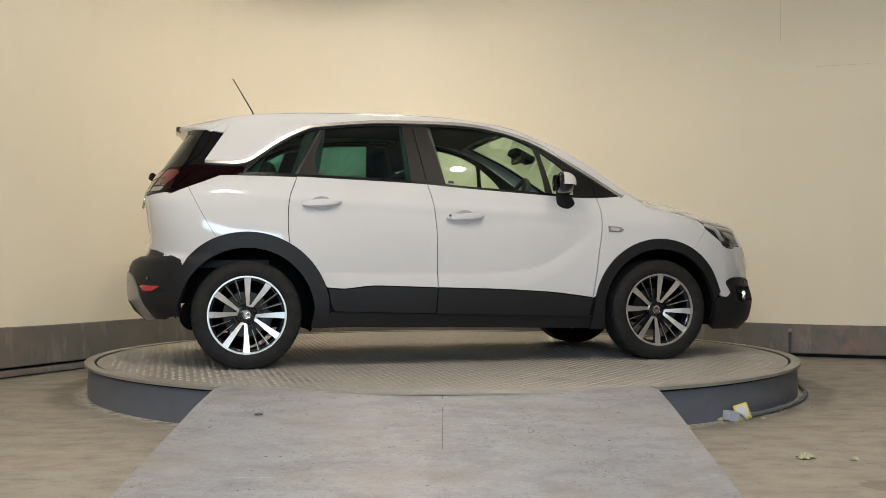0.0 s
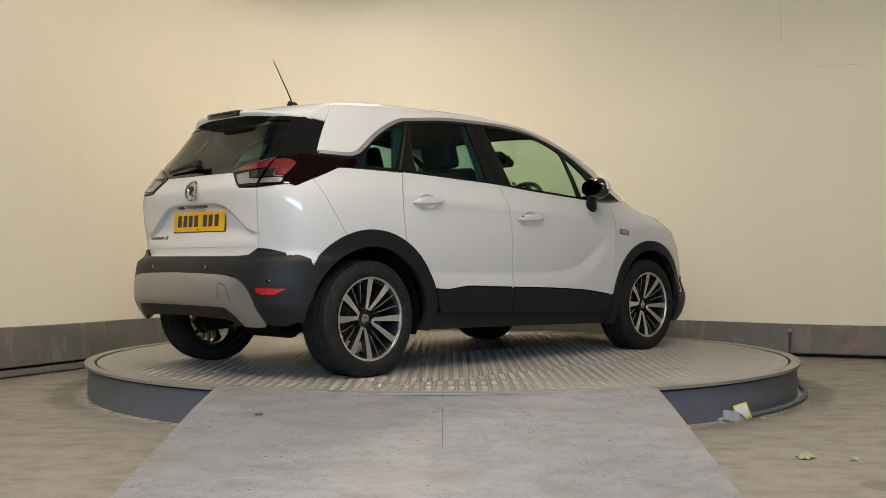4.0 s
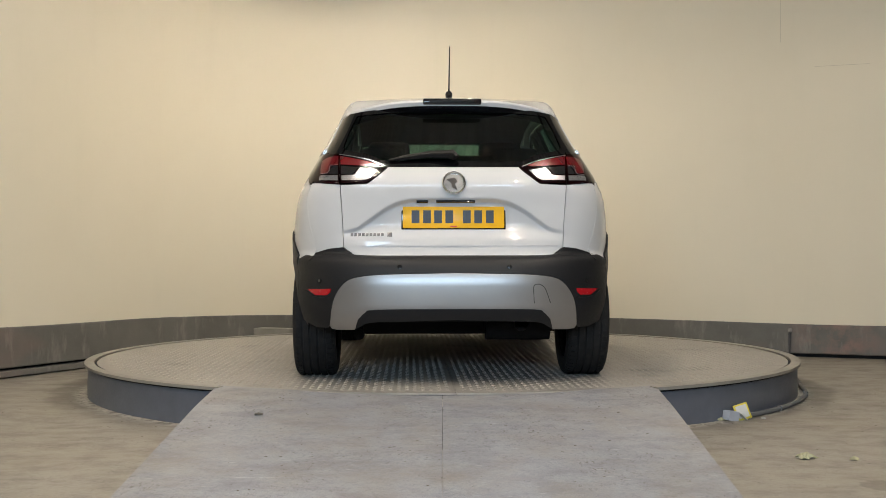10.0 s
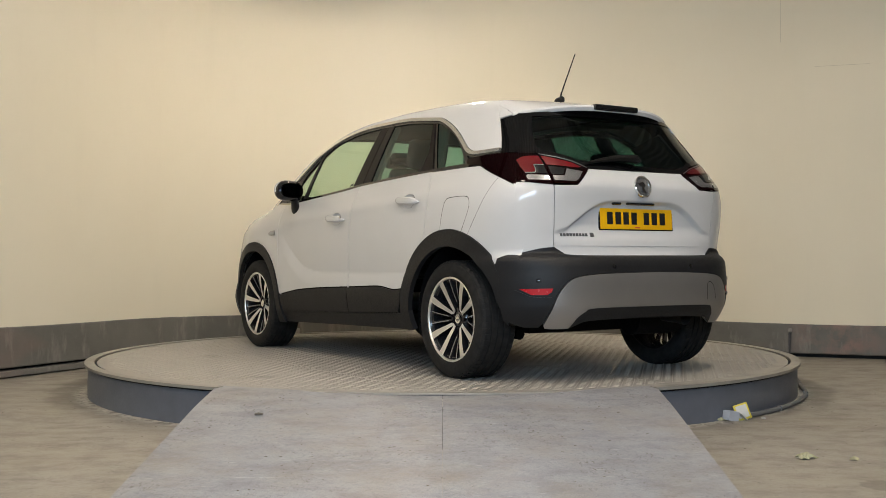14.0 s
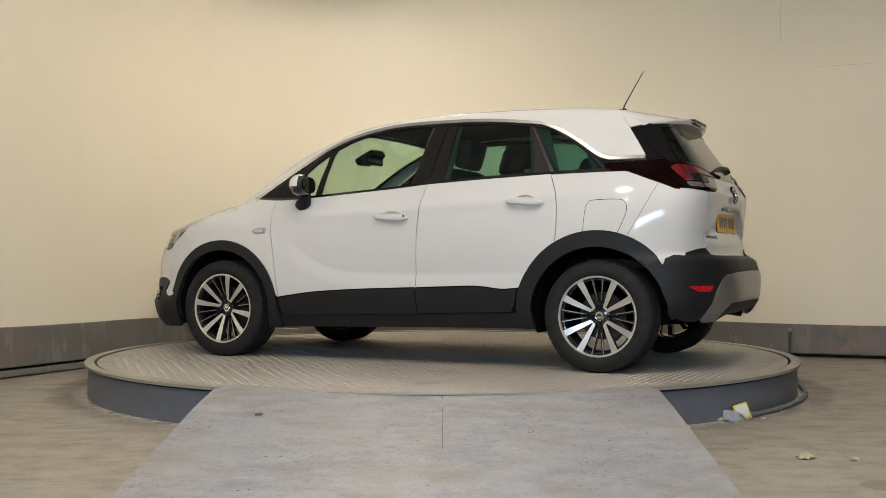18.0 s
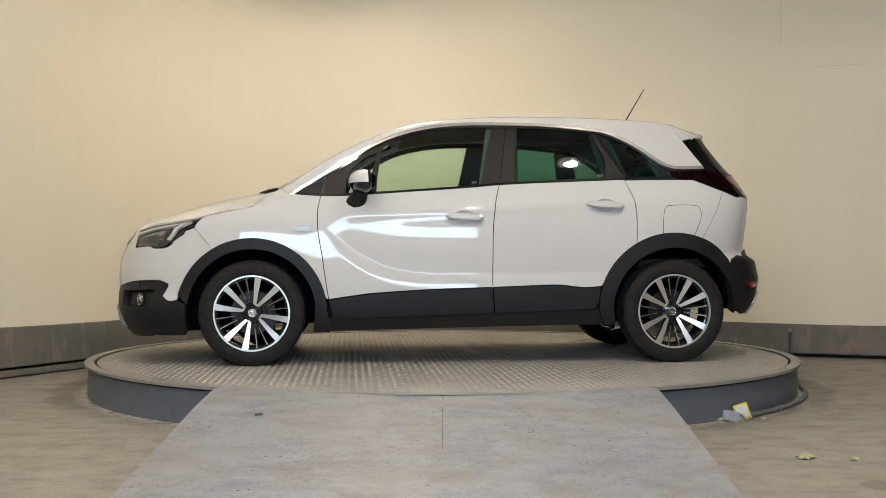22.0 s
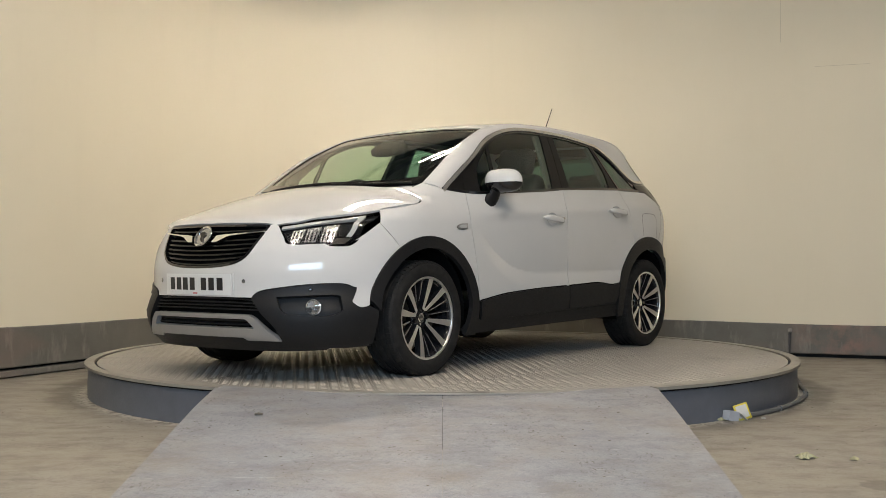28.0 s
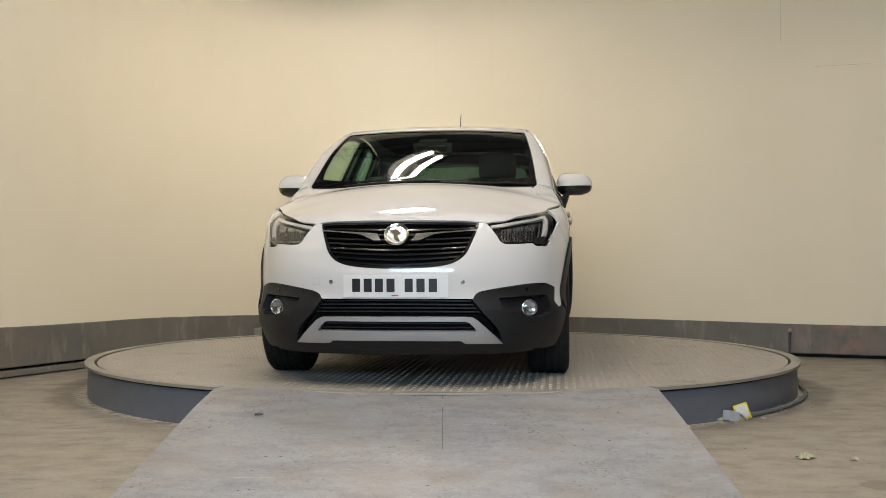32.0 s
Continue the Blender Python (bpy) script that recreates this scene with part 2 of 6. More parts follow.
BADGE_SILVER = plain("polished_badge_silver", (0.46, 0.46, 0.455), 0.22, metal=0.8, spread=0.03)
LAMP_CHROME = plain("bright_lamp_reflector", (0.40, 0.395, 0.39), 0.26, metal=0.9)
PLATE_Y = plain("yellow_number_plate", (0.84, 0.45, 0.003), 0.45, coat=0.2, spread=0.03, spec=0.3)
PLATE_W = plain("white_number_plate", (0.70, 0.71, 0.71), 0.3, coat=0.5, spread=0.03)
PLATE_B = plain("black_plate_bars", (0.012, 0.012, 0.014), 0.4)
PLATE_RED = plain("small_red_mark", (0.55, 0.06, 0.06), 0.5)
GLASS_F = glass("pale_green_glass", (0.76, 0.90, 0.79))
GLASS_R = glass("dark_green_privacy_glass", (0.25, 0.47, 0.42))
GLASS_S = glass("clear_green_windscreen", (0.72, 0.86, 0.74))
GLASS_B = glass("dark_rear_privacy_glass", (0.10, 0.19, 0.165))
LENS = glass("clear_lamp_cover", (0.95, 0.95, 0.95), 0.04)
MIRROR = plain("mirror_glass", (0.025, 0.03, 0.03), 0.05, metal=1.0, spread=0.0)
TUBE = glow("fluorescent_tube", (1.0, 0.872, 0.725), TUBE_GLOW * 0.75)
BAY_GLOW = glow("bay_lamp_lens", (1.0, 0.872, 0.725), TUBE_GLOW * 2.65)
# the same tube turned down so the wall near it isn't overlit
DIM_TUBE = glow("dimmed_fluorescent_tube", (1.0, 0.872, 0.725), TUBE_GLOW * 0.51)
WHITE_METAL = plain("dark_grey_enamel_housing", (0.02, 0.02, 0.02), 0.9, spec=0.03)
YELLOW_CARD = plain("yellow_card", (0.62, 0.52, 0.06), 0.5)
PALE_CARD = plain("pale_grey_card", (0.52, 0.53, 0.52), 0.55)
GREY_BOX = plain("grey_plastic_box", (0.42, 0.44, 0.49), 0.5)
LEAF = plain("dry_pale_leaf", (0.36, 0.35, 0.22), 0.7)
CABLE = plain("grey_conduit", (0.14, 0.145, 0.15), 0.5)


# ---- mesh tools ----
def link_mesh(name, verts, faces, mat, parent=None, label="", normals=None, smooth=True, at=None):
    me = bpy.data.meshes.new(name)
    me.from_pydata([tuple(v) for v in verts], [], [tuple(f) for f in faces])
    me.materials.append(mat)
    if smooth:
        me.shade_smooth()
    if normals is not None:
        me.normals_split_custom_set([tuple(normals[l.vertex_index]) for l in me.loops])
    ob = new(name, me)
    if parent is not None:
        ob.parent = parent
    if at is not None:
        ob.matrix_basis = at
    if label:
        tagged(ob, label)
    return ob


def part(name, bm, mat, parent=None, label="", smooth=True, at=None):
    me = bpy.data.meshes.new(name)
    bmesh.ops.recalc_face_normals(bm, faces=bm.faces)
    bm.to_mesh(me)
    bm.free()
    me.materials.append(mat)
    if smooth:
        me.shade_smooth()
        me.set_sharp_from_angle(angle=radians(38))
    ob = new(name, me)
    if parent is not None:
        ob.parent = parent
    if at is not None:
        ob.matrix_basis = at
    if label:
        tagged(ob, label)
    return ob


def box_bm(size, centre=(0, 0, 0), bevel=0.0, turn=None, bm=None, segments=2):
    own = bmesh.new()
    bmesh.ops.create_cube(own, size=1.0)
    for v in own.verts:
        v.co = Vector((v.co.x * size[0], v.co.y * size[1], v.co.z * size[2]))
    if bevel:
        bmesh.ops.bevel(own, geom=own.edges[:], offset=bevel, segments=segments, affect="EDGES", profile=0.6)
    m = Matrix.Translation(centre) @ (turn or Matrix())
    bmesh.ops.transform(own, matrix=m, verts=own.verts)
    if bm is None:
        return own
    join(bm, own)
    return bm


def join(bm, other):
    me = bpy.data.meshes.new("tmp")
    other.to_mesh(me)
    other.free()
    bm.from_mesh(me)
    bpy.data.meshes.remove(me)


def tube_bm(points, radius, sides=8, bm=None, caps=True, close=False):
    """A round bar through the points; radius may be one number or one for each point."""
    bm = bm or bmesh.new()
    pts = [Vector(p) for p in points]
    rads = radius if isinstance(radius, (list, tuple)) else [radius] * len(pts)
    rings, up = [], None
    for i, p in enumerate(pts):
        a, b = pts[i - 1] if (i or close) else p, pts[(i + 1) % len(pts)] if (i + 1 < len(pts) or close) else p
        d = (b - a).normalized()
        if up is None:
            up = d.orthogonal().normalized()
        up = (up - d * up.dot(d)).normalized()
        side = d.cross(up)
        rings.append([bm.verts.new(p + (up * math.cos(k * 2 * math.pi / sides) + side * math.sin(k * 2 * math.pi / sides)) * rads[i])
                      for k in range(sides)])
    for i in range(len(rings) if close else len(rings) - 1):
        r, q = rings[i], rings[(i + 1) % len(rings)]
        for k in range(sides):
            bm.faces.new((r[k], r[(k + 1) % sides], q[(k + 1) % sides], q[k]))
    if caps and not close:
        bm.faces.new(rings[0]), bm.faces.new(rings[-1])
    return bm


def lathe_bm(profile, sides=48, bm=None, axis="y", close=False):
    """Turns (along, radius) pairs round the y or z axis."""
    bm = bm or bmesh.new()
    rings = []
    for a, r in profile:
        ring = []
        for k in range(sides):
            c, s = math.cos(2 * math.pi * k / sides), math.sin(2 * math.pi * k / sides)
            ring.append(bm.verts.new((r * c, a, r * s) if axis == "y" else (r * c, r * s, a)))
        rings.append(ring)
    for i in range(len(rings) if close else len(rings) - 1):
        p, q = rings[i], rings[(i + 1) % len(rings)]
        for k in range(sides):
            bm.faces.new((p[k], p[(k + 1) % sides], q[(k + 1) % sides], q[k]))
    return bm


def curve(*runs, n=4):
    """One outline from runs of points: each run is a smooth curve, with corners between the runs."""
    out = []
    for run in runs:
        p = [np.array(q, float) for q in run]
        if len(p) < 3:
            out += [tuple(q) for q in p]
            continue
        p = [2 * p[0] - p[1]] + p + [2 * p[-1] - p[-2]]
        for i in range(1, len(p) - 2):
            for k in range(n):
                t = k / n
                q = 0.5 * (2 * p[i] + (p[i + 1] - p[i - 1]) * t + (2 * p[i - 1] - 5 * p[i] + 4 * p[i + 1] - p[i + 2]) * t * t
                           + (3 * p[i] - p[i - 1] - 3 * p[i + 1] + p[i + 2]) * t ** 3)
                out.append(tuple(q))
        out.append(tuple(p[-2]))
    clean = [out[0]]
    for q in out[1:]:
        if math.dist(q, clean[-1]) > 1e-4:
            clean.append(q)
    if math.dist(clean[0], clean[-1]) < 1e-4:
        clean.pop()
    return clean


def arc(c, r, a0, a1, n=18):
    return [(c[0] + r * math.cos(radians(a0 + (a1 - a0) * k / n)), c[1] + r * math.sin(radians(a0 + (a1 - a0) * k / n))) for k in range(n + 1)]


def both(half):
    """The whole outline from its half with v >= 0, given from one end of the middle line to the other."""
    out = list(half)
    for v, w in reversed(half):
        if v > 1e-6:
            out.append((-v, w))
    return out


def ribbon(line, width):
    """A closed outline round a line: width to its left as it runs."""
    p = [np.array(q, float) for q in line]
    far = []
    for i, q in enumerate(p):
        d = p[min(i + 1, len(p) - 1)] - p[max(i - 1, 0)]
        d = d / np.linalg.norm(d)
        far.append(tuple(q + np.array((-d[1], d[0])) * width))
    return [tuple(q) for q in p] + far[::-1]


def flat_fill(outline, holes, grid):
    """Fills an outline with holes and cuts the sheet along a square grid."""
    bm = bmesh.new()
    for loop in (outline, *holes):
        vs = [bm.verts.new((x, y, 0)) for x, y in loop]
        for i in range(len(vs)):
            bm.edges.new((vs[i], vs[(i + 1) % len(vs)]))
        if not holes:
            bm.faces.new(vs)
    if holes:
        bmesh.ops.triangle_fill(bm, use_beauty=True, use_dissolve=True, edges=bm.edges[:], normal=(0, 0, 1))
    xs = [q[0] for q in outline]
    ys = [q[1] for q in outline]
    for axis, lo, hi in ((0, min(xs), max(xs)), (1, min(ys), max(ys))):
        k = math.ceil(lo / grid + 1e-6)
        while k * grid < hi - 1e-6:
            co, no = [0, 0, 0], [0, 0, 0]
            co[axis], no[axis] = k * grid + 1e-5, 1
            bmesh.ops.bisect_plane(bm, geom=bm.faces[:] + bm.edges[:] + bm.verts[:], dist=1e-6, plane_co=co, plane_no=no)
            k += 1
    bmesh.ops.triangulate(bm, faces=[f for f in bm.faces if len(f.verts) > 4])
    bm.verts.index_update()
    pts = np.array([(v.co.x, v.co.y) for v in bm.verts])
    faces = [[v.index for v in f.verts] for f in bm.faces]
    rim = [(e.verts[0].index, e.verts[1].index) for e in bm.edges if len(e.link_faces) == 1]
    bm.free()
    return pts, faces, rim


def on_skin(pts, view):
    """Lays flat points on the car's skin: view L, R (u, w), F, B (v, w) or T (u, v)."""
    n = len(pts)
    o, d = np.zeros((n, 3)), np.zeros((n, 3))
    a, b = pts[:, 0], pts[:, 1]
    if view in "LR":
        s = 1 if view == "L" else -1
        o[:, 0], o[:, 2], o[:, 1], d[:, 1], far = a, b, 1.2 * s, -s, 1.2
    elif view == "F":
        o[:, 1], o[:, 2], o[:, 0], d[:, 0], far = a, b, 3.9, -1, 2.2
    elif view == "B":
        o[:, 1], o[:, 2], o[:, 0], d[:, 0], far = a, b, -1.0, 1, 1.8
    else:
        o[:, 0], o[:, 1], o[:, 2], d[:, 2], far = a, b, 1.9, -1, 1.4
    return meet(o, d, far)


SHIFT = np.array([-AXIS, 0, 0])


def panel(name, outline, view, mat, parent, lift=0.0, thick=0.012, holes=(), grid=0.05, label="", dent=None):
    """A sheet of the car's skin within an outline, with turned-in edges."""
    pts, faces, rim = flat_fill(outline, holes, grid)
    p = on_skin(pts, view)
    nrm = skin_normal(p)
    amount = lift if dent is None else lift + dent(p)
    q = p + nrm * (amount[:, None] if dent is not None else amount)
    inner = p + nrm * (lift - thick)
    n = len(q)
    verts, normals = [*q], [*nrm]
    out = []
    for f in faces:
        a, b, c = q[f[0]], q[f[1]], q[f[2]]
        turned = np.dot(np.cross(b - a, c - b), nrm[f[0]]) < 0
        out.append(f[::-1] if turned else f)
    if thick:
        way = {(f[i], f[(i + 1) % len(f)]) for f in out for i in range(len(f))}
        for i, j in rim:
            if (i, j) not in way:
                i, j = j, i
            k = len(verts)
            verts += [q[i], q[j], inner[j], inner[i]]
            e = np.cross(q[j] - q[i], nrm[i])
            e = e / (np.linalg.norm(e) + 1e-9)
            normals += [e] * 4
            out.append([k + 1, k, k + 3, k + 2])
    verts = np.array(verts) + SHIFT
    return link_mesh(name, verts, out, mat, parent, label, normals=normals)


def pair(name, outline, mat, parents, **kw):
    """The same panel on the car's left and right flanks."""
    return [panel(name, outline, side, mat, par, **kw) for side, par in zip("LR", parents)]


def spot(view, a, b, lift=0.0):
    """A frame on the skin: place and outward normal in the car's own space."""
    p = on_skin(np.array([[a, b]]), view)
    n = skin_normal(p)[0]
    return Vector(p[0] + n * lift + SHIFT), Vector(n)


def facing(place, normal, up=(0, 0, 1)):
    """A pose whose z points along the normal and whose y is as near to up as can be."""
    z = normal.normalized()
    x = Vector(up).cross(z).normalized()
    y = z.cross(x)
    return Matrix.Translation(place) @ Matrix((x, y, z)).transposed().to_4x4()


# the car's outer skin as one implicit solid: u forward from the rear axle, v left, w up from the deck
def lerp_table(x, xs, ys):
    """Smooth (monotone cubic) interpolation of a short profile table."""
    xs, ys = np.asarray(xs, float), np.asarray(ys, float)
    h = np.diff(xs)
    d = np.diff(ys) / h
    m = np.empty_like(ys)
    m[0], m[-1] = d[0], d[-1]
    same = d[:-1] * d[1:] > 0
    m[1:-1] = np.where(same, 2 * d[:-1] * d[1:] / np.where(same, d[:-1] + d[1:], 1), 0)
    x = np.clip(x, xs[0], xs[-1])
    i = np.clip(np.searchsorted(xs, x) - 1, 0, len(h) - 1)
    t = (x - xs[i]) / h[i]
    return ((1 + 2 * t) * (1 - t) ** 2 * ys[i] + t * (1 - t) ** 2 * h[i] * m[i]
            + t * t * (3 - 2 * t) * ys[i + 1] + t * t * (t - 1) * h[i] * m[i + 1])


def spline_table(x, xs, ys):
    """Natural cubic spline through a short profile table, for faces that mirror the lamps."""
    xs, ys = np.asarray(xs, float), np.asarray(ys, float)
    n, h = len(xs), np.diff(xs)
    a, r = np.eye(n), np.zeros(n)
    for i in range(1, n - 1):
        a[i, i - 1:i + 2] = h[i - 1], 2 * (h[i - 1] + h[i]), h[i]
        r[i] = 6 * ((ys[i + 1] - ys[i]) / h[i] - (ys[i] - ys[i - 1]) / h[i - 1])
    m = np.linalg.solve(a, r)
    x = np.clip(x, xs[0], xs[-1])
    i = np.clip(np.searchsorted(xs, x) - 1, 0, n - 2)
    p, q = xs[i + 1] - x, x - xs[i]
    return (m[i] * p ** 3 + m[i + 1] * q ** 3) / (6 * h[i]) + (ys[i] / h[i] - m[i] * h[i] / 6) * p + (ys[i + 1] / h[i] - m[i + 1] * h[i] / 6) * q


def bump(x, c, s):
    return np.exp(-((x - c) / s) ** 2)


def step(x, a, b):
    t = np.clip((x - a) / (b - a), 0, 1)
    return t * t * (3 - 2 * t)


def half_width(u, w):
    base = spline_table(w, [0.15, 0.22, 0.32, 0.45, 0.62, 0.76, 0.90, 1.00, 1.08, 1.20, 1.30, 1.40, 1.50, 1.70],
                      [0.79, 0.825, 0.856, 0.868, 0.868, 0.862, 0.850, 0.830, 0.802, 0.756, 0.714, 0.670, 0.620, 0.49])
    # the cabin narrows to the rear and to the windscreen's foot
    base = base - 0.075 * step(u, 0.6, -0.55) * step(w, 0.95, 1.40) - 0.06 * step(u, 1.9, 2.6) * step(w, 0.85, 1.1)
    # the hollow of the doors and the crease over it
    crease = lerp_table(u, [0.2, 0.55, 0.9, 1.5, 1.75, 1.95, 2.15], [0.585, 0.565, 0.560, 0.560, 0.590, 0.680, 0.830])
    d = w - crease
    hollow = np.where(d > 0, np.clip(1 - d / 0.30, 0, 1) ** 2, np.clip(1 + d / 0.10, 0, 1) ** 1.3)
    base = base - 0.015 * hollow * step(u, 0.2, 0.7) * step(u, 2.2, 1.95)
    base = base + 0.006 * bump(w - 0.05 * (1.2 - u), 0.955, 0.035) * step(u, -0.2, 0.2) * step(u, 2.2, 1.9)
    # the flared wheel arches
    for uc in (0.0, 2.604):
        base = base + 0.004 * bump(np.hypot(u - uc, w - 0.32), 0.47, 0.12) * step(w, 0.2, 0.4)
    return base


def nose(w):
    return lerp_table(w, [0.15, 0.20, 0.25, 0.34, 0.45, 0.57, 0.68, 0.76, 0.83, 0.90, 1.0, 1.6],
                      [3.40, 3.45, 3.49, 3.51, 3.52, 3.525, 3.505, 3.465, 3.42, 3.36, 3.28, 2.9])


def tail(w):
    return lerp_table(w, [0.15, 0.26, 0.34, 0.42, 0.52, 0.60, 0.64, 0.67, 0.78, 0.90, 1.02, 1.10, 1.20, 1.34, 1.47, 1.6],
                      [-0.52, -0.58, -0.645, -0.685, -0.69, -0.675, -0.655, -0.590, -0.575, -0.580, -0.595, -0.560, -0.50, -0.405, -0.315, -0.23])


def recess(v, w):
    """The hollow round the rear number plate."""
    a = np.abs(v)
    edge = lerp_table(a, [0.0, 0.19, 0.265, 0.338, 0.441, 0.501, 0.56, 0.70], [0.957, 0.955, 0.944, 0.914, 0.845, 0.806, 0.795, 0.795])
    return 0.030 * step(edge - w, -0.003, 0.024) * step(w, 0.735, 0.83) * step(a, 0.60, 0.50)


# roof, windscreen (one even sweep) and bonnet along the middle of the car
SCREEN_US = np.linspace(1.78, 2.56, 14)
SCREEN_WS = np.polyval(np.polyfit([1.75, 1.95, 2.30, 2.57], [1.488, 1.405, 1.236, 1.098], 3), SCREEN_US)
TOP_LINE = ([-0.75, -0.36, -0.15, 0.10, 0.50, 0.90, 1.25, 1.55, 1.68, *SCREEN_US, 2.64, 2.75, 3.00, 3.25, 3.40, 3.48, 3.6],
            [1.42, 1.485, 1.531, 1.560, 1.579, 1.583, 1.571, 1.537, 1.509, *SCREEN_WS, 1.083, 1.065, 1.001, 0.920, 0.858, 0.815, 0.72])


def top(u, v):
    """Bonnet, windscreen and roof in one sheet."""
    line = lerp_table(u, *TOP_LINE)
    crown = 0.055 + 0.105 * step(u, 2.0, 2.5) * step(u, 3.55, 3.1)
    return line - crown * v * v - (0.04 + 0.09 * step(u, 2.68, 3.0)) * v ** 4


def skin(u, v, w):
    """Below zero inside the car."""
    a = np.abs(v)
    hw = half_width(u, w)
    fr, bk = nose(w), tail(w) + recess(v, w)
    tf = np.clip((u - 2.55) / (fr - 2.55), 0, None)
    tr = np.clip((0.30 - u) / (0.30 - bk), 0, None)
    s = a / hw
    nf, nr = 2.45 + 0.5 * step(w, 0.50, 0.34), 3.6 + 1.6 * step(w, 0.55, 0.95)
    n = np.where(u > 1.3, nf, nr)
    t = np.where(u > 1.3, tf, tr)
    q = ((t ** n + s ** n) ** (1 / n) - 1) * 0.85
    slope = np.where((u > 1.6) & (u < 2.6), 0.83, 0.97)
    g = (w - top(u, v)) * slope
    k = 0.022 + 0.028 * step(u, 2.4, 1.7)
    h = np.clip(0.5 + 0.5 * (g - q) / k, 0, 1)
    return q * (1 - h) + g * h + k * h * (1 - h)


def meet(org, way, far):
    """Where rays from org along way (arrays n x 3) first enter the skin within far metres."""
    lo, hi = np.zeros(len(org)), np.full(len(org), far)
    for _ in range(34):
        mid = 0.5 * (lo + hi)
        p = org + way * mid[:, None]
        inside = skin(p[:, 0], p[:, 1], p[:, 2]) < 0
        hi, lo = np.where(inside, mid, hi), np.where(inside, lo, mid)
    return org + way * hi[:, None]


def skin_normal(p):
    e = 0.004
    g = np.stack([skin(p[:, 0] + dx, p[:, 1] + dy, p[:, 2] + dz) - skin(p[:, 0] - dx, p[:, 1] - dy, p[:, 2] - dz)
                  for dx, dy, dz in ((e, 0, 0), (0, e, 0), (0, 0, e))], 1)
    return g / np.linalg.norm(g, axis=1)[:, None]


# ---- the room ----
PLAN = [(-4.6, -3.2, 0.43), (-3.80, -1.25, 0.41), (-3.13, 0.21, 0.367), (-2.78, 0.96, 0.359), (-2.50, 1.55, 0.358), (-2.12, 2.15, 0.346),
        (-1.60, 2.65, 0.330), (-0.80, 3.00, 0.312), (0.20, 3.00, 0.307), (1.20, 2.65, 0.307), (2.10, 2.25, 0.300), (3.06, 1.89, 0.283),
        (3.71, 1.61, 0.281), (4.9, 1.12, 0.285)]
WALL_TOP = 4.4


def plan_line(n=5):
    """The curved wall's line, with the plinth's height along it."""
    pts = [np.array(p) for p in PLAN]
    p = [2 * pts[0] - pts[1]] + pts + [2 * pts[-1] - pts[-2]]
    out = []
    for i in range(1, len(p) - 2):
        for k in range(n):
            t = k / n
            out.append(0.5 * (2 * p[i] + (p[i + 1] - p[i - 1]) * t + (2 * p[i - 1] - 5 * p[i] + 4 * p[i + 1] - p[i + 2]) * t * t
                              + (3 * p[i] - p[i - 1] - 3 * p[i + 1] + p[i + 2]) * t ** 3))
    return out + [pts[-1]]


def sweep(name, section, mat, line, label, a=0, b=None):
    """Sweeps a section, a function of the plinth's height giving (out, z) pairs, along the wall's line (out is towards the room)."""
    line = line[a:b]
    verts, faces = [], []
    for i, p in enumerate(line):
        d = line[min(i + 1, len(line) - 1)][:2] - line[max(i - 1, 0)][:2]
        d = d / np.linalg.norm(d)
        inward = np.array((d[1], -d[0]))
        sec = section(p[2])
        for o, z in sec:
            q = p[:2] + inward * o
            verts.append((q[0], q[1], z))
    m = len(sec)
    for i in range(len(line) - 1):
        for k in range(m):
            j = (k + 1) % m
            faces.append((i * m + k, i * m + j, (i + 1) * m + j, (i + 1) * m + k))
    faces += [tuple(range(m)), tuple(range((len(line) - 1) * m, len(line) * m))[::-1]]
    bm = bmesh.new()
    vs = [bm.verts.new(v) for v in verts]
    for f in faces:
        bm.faces.new([vs[k] for k in f])
    return tagged(part(name, bm, mat), label, "wall", kind="structure")


LINE = plan_line()
sweep("wall_back", lambda h: [(-0.16, h - 0.01), (-0.16, WALL_TOP), (0.0, WALL_TOP), (0.0, h - 0.01)], WALL, LINE,
      "smooth cream-painted curved studio wall behind the turntable")
for part_line, foot in ((LINE[:41], 0.074), (LINE[40:], 0.030)):
    sweep("wall_plinth", lambda h: [(-0.16, foot), (-0.16, h), (0.006, h), (0.012, h - 0.006), (0.012, foot + 0.008), (0.004, foot)], PLINTH, part_line,
          "scuffed grey painted plinth along the foot of the wall")
sweep("wall_kerb", lambda h: [(-0.16, -0.01), (-0.16, 0.055), (0.006, 0.055), (0.012, 0.05), (0.012, 0.012), (-0.05, 0.010), (-0.05, -0.01)], PLINTH, LINE[:41],
      "low grey kerb under the wall plinth with a dark joint")
# black strips behind joint and recess put their shade in as colour
sweep("wall_joint", lambda h: [(-0.16, 0.05), (-0.16, 0.078), (-0.06, 0.078), (-0.06, 0.05)], SHADE_JOINT_BLACK, LINE[:41], "black strip put in for shade in the broken joint between plinth and kerb")
sweep("wall_recess", lambda h: [(-0.16, -0.01), (-0.16, 0.04), (-0.05, 0.04), (-0.05, -0.01)], SHADE_JOINT_BLACK, LINE[40:], "black strip put in for shade in the recess under the wall plinth")


def slab(name, x0, x1, y0, y1, z0, z1, mat, label, cat, bevel=0.0):
    bm = box_bm((x1 - x0, y1 - y0, z1 - z0), ((x0 + x1) / 2, (y0 + y1) / 2, (z0 + z1) / 2), bevel)
    return tagged(part(name, bm, mat, smooth=bool(bevel)), label, cat, kind="structure")


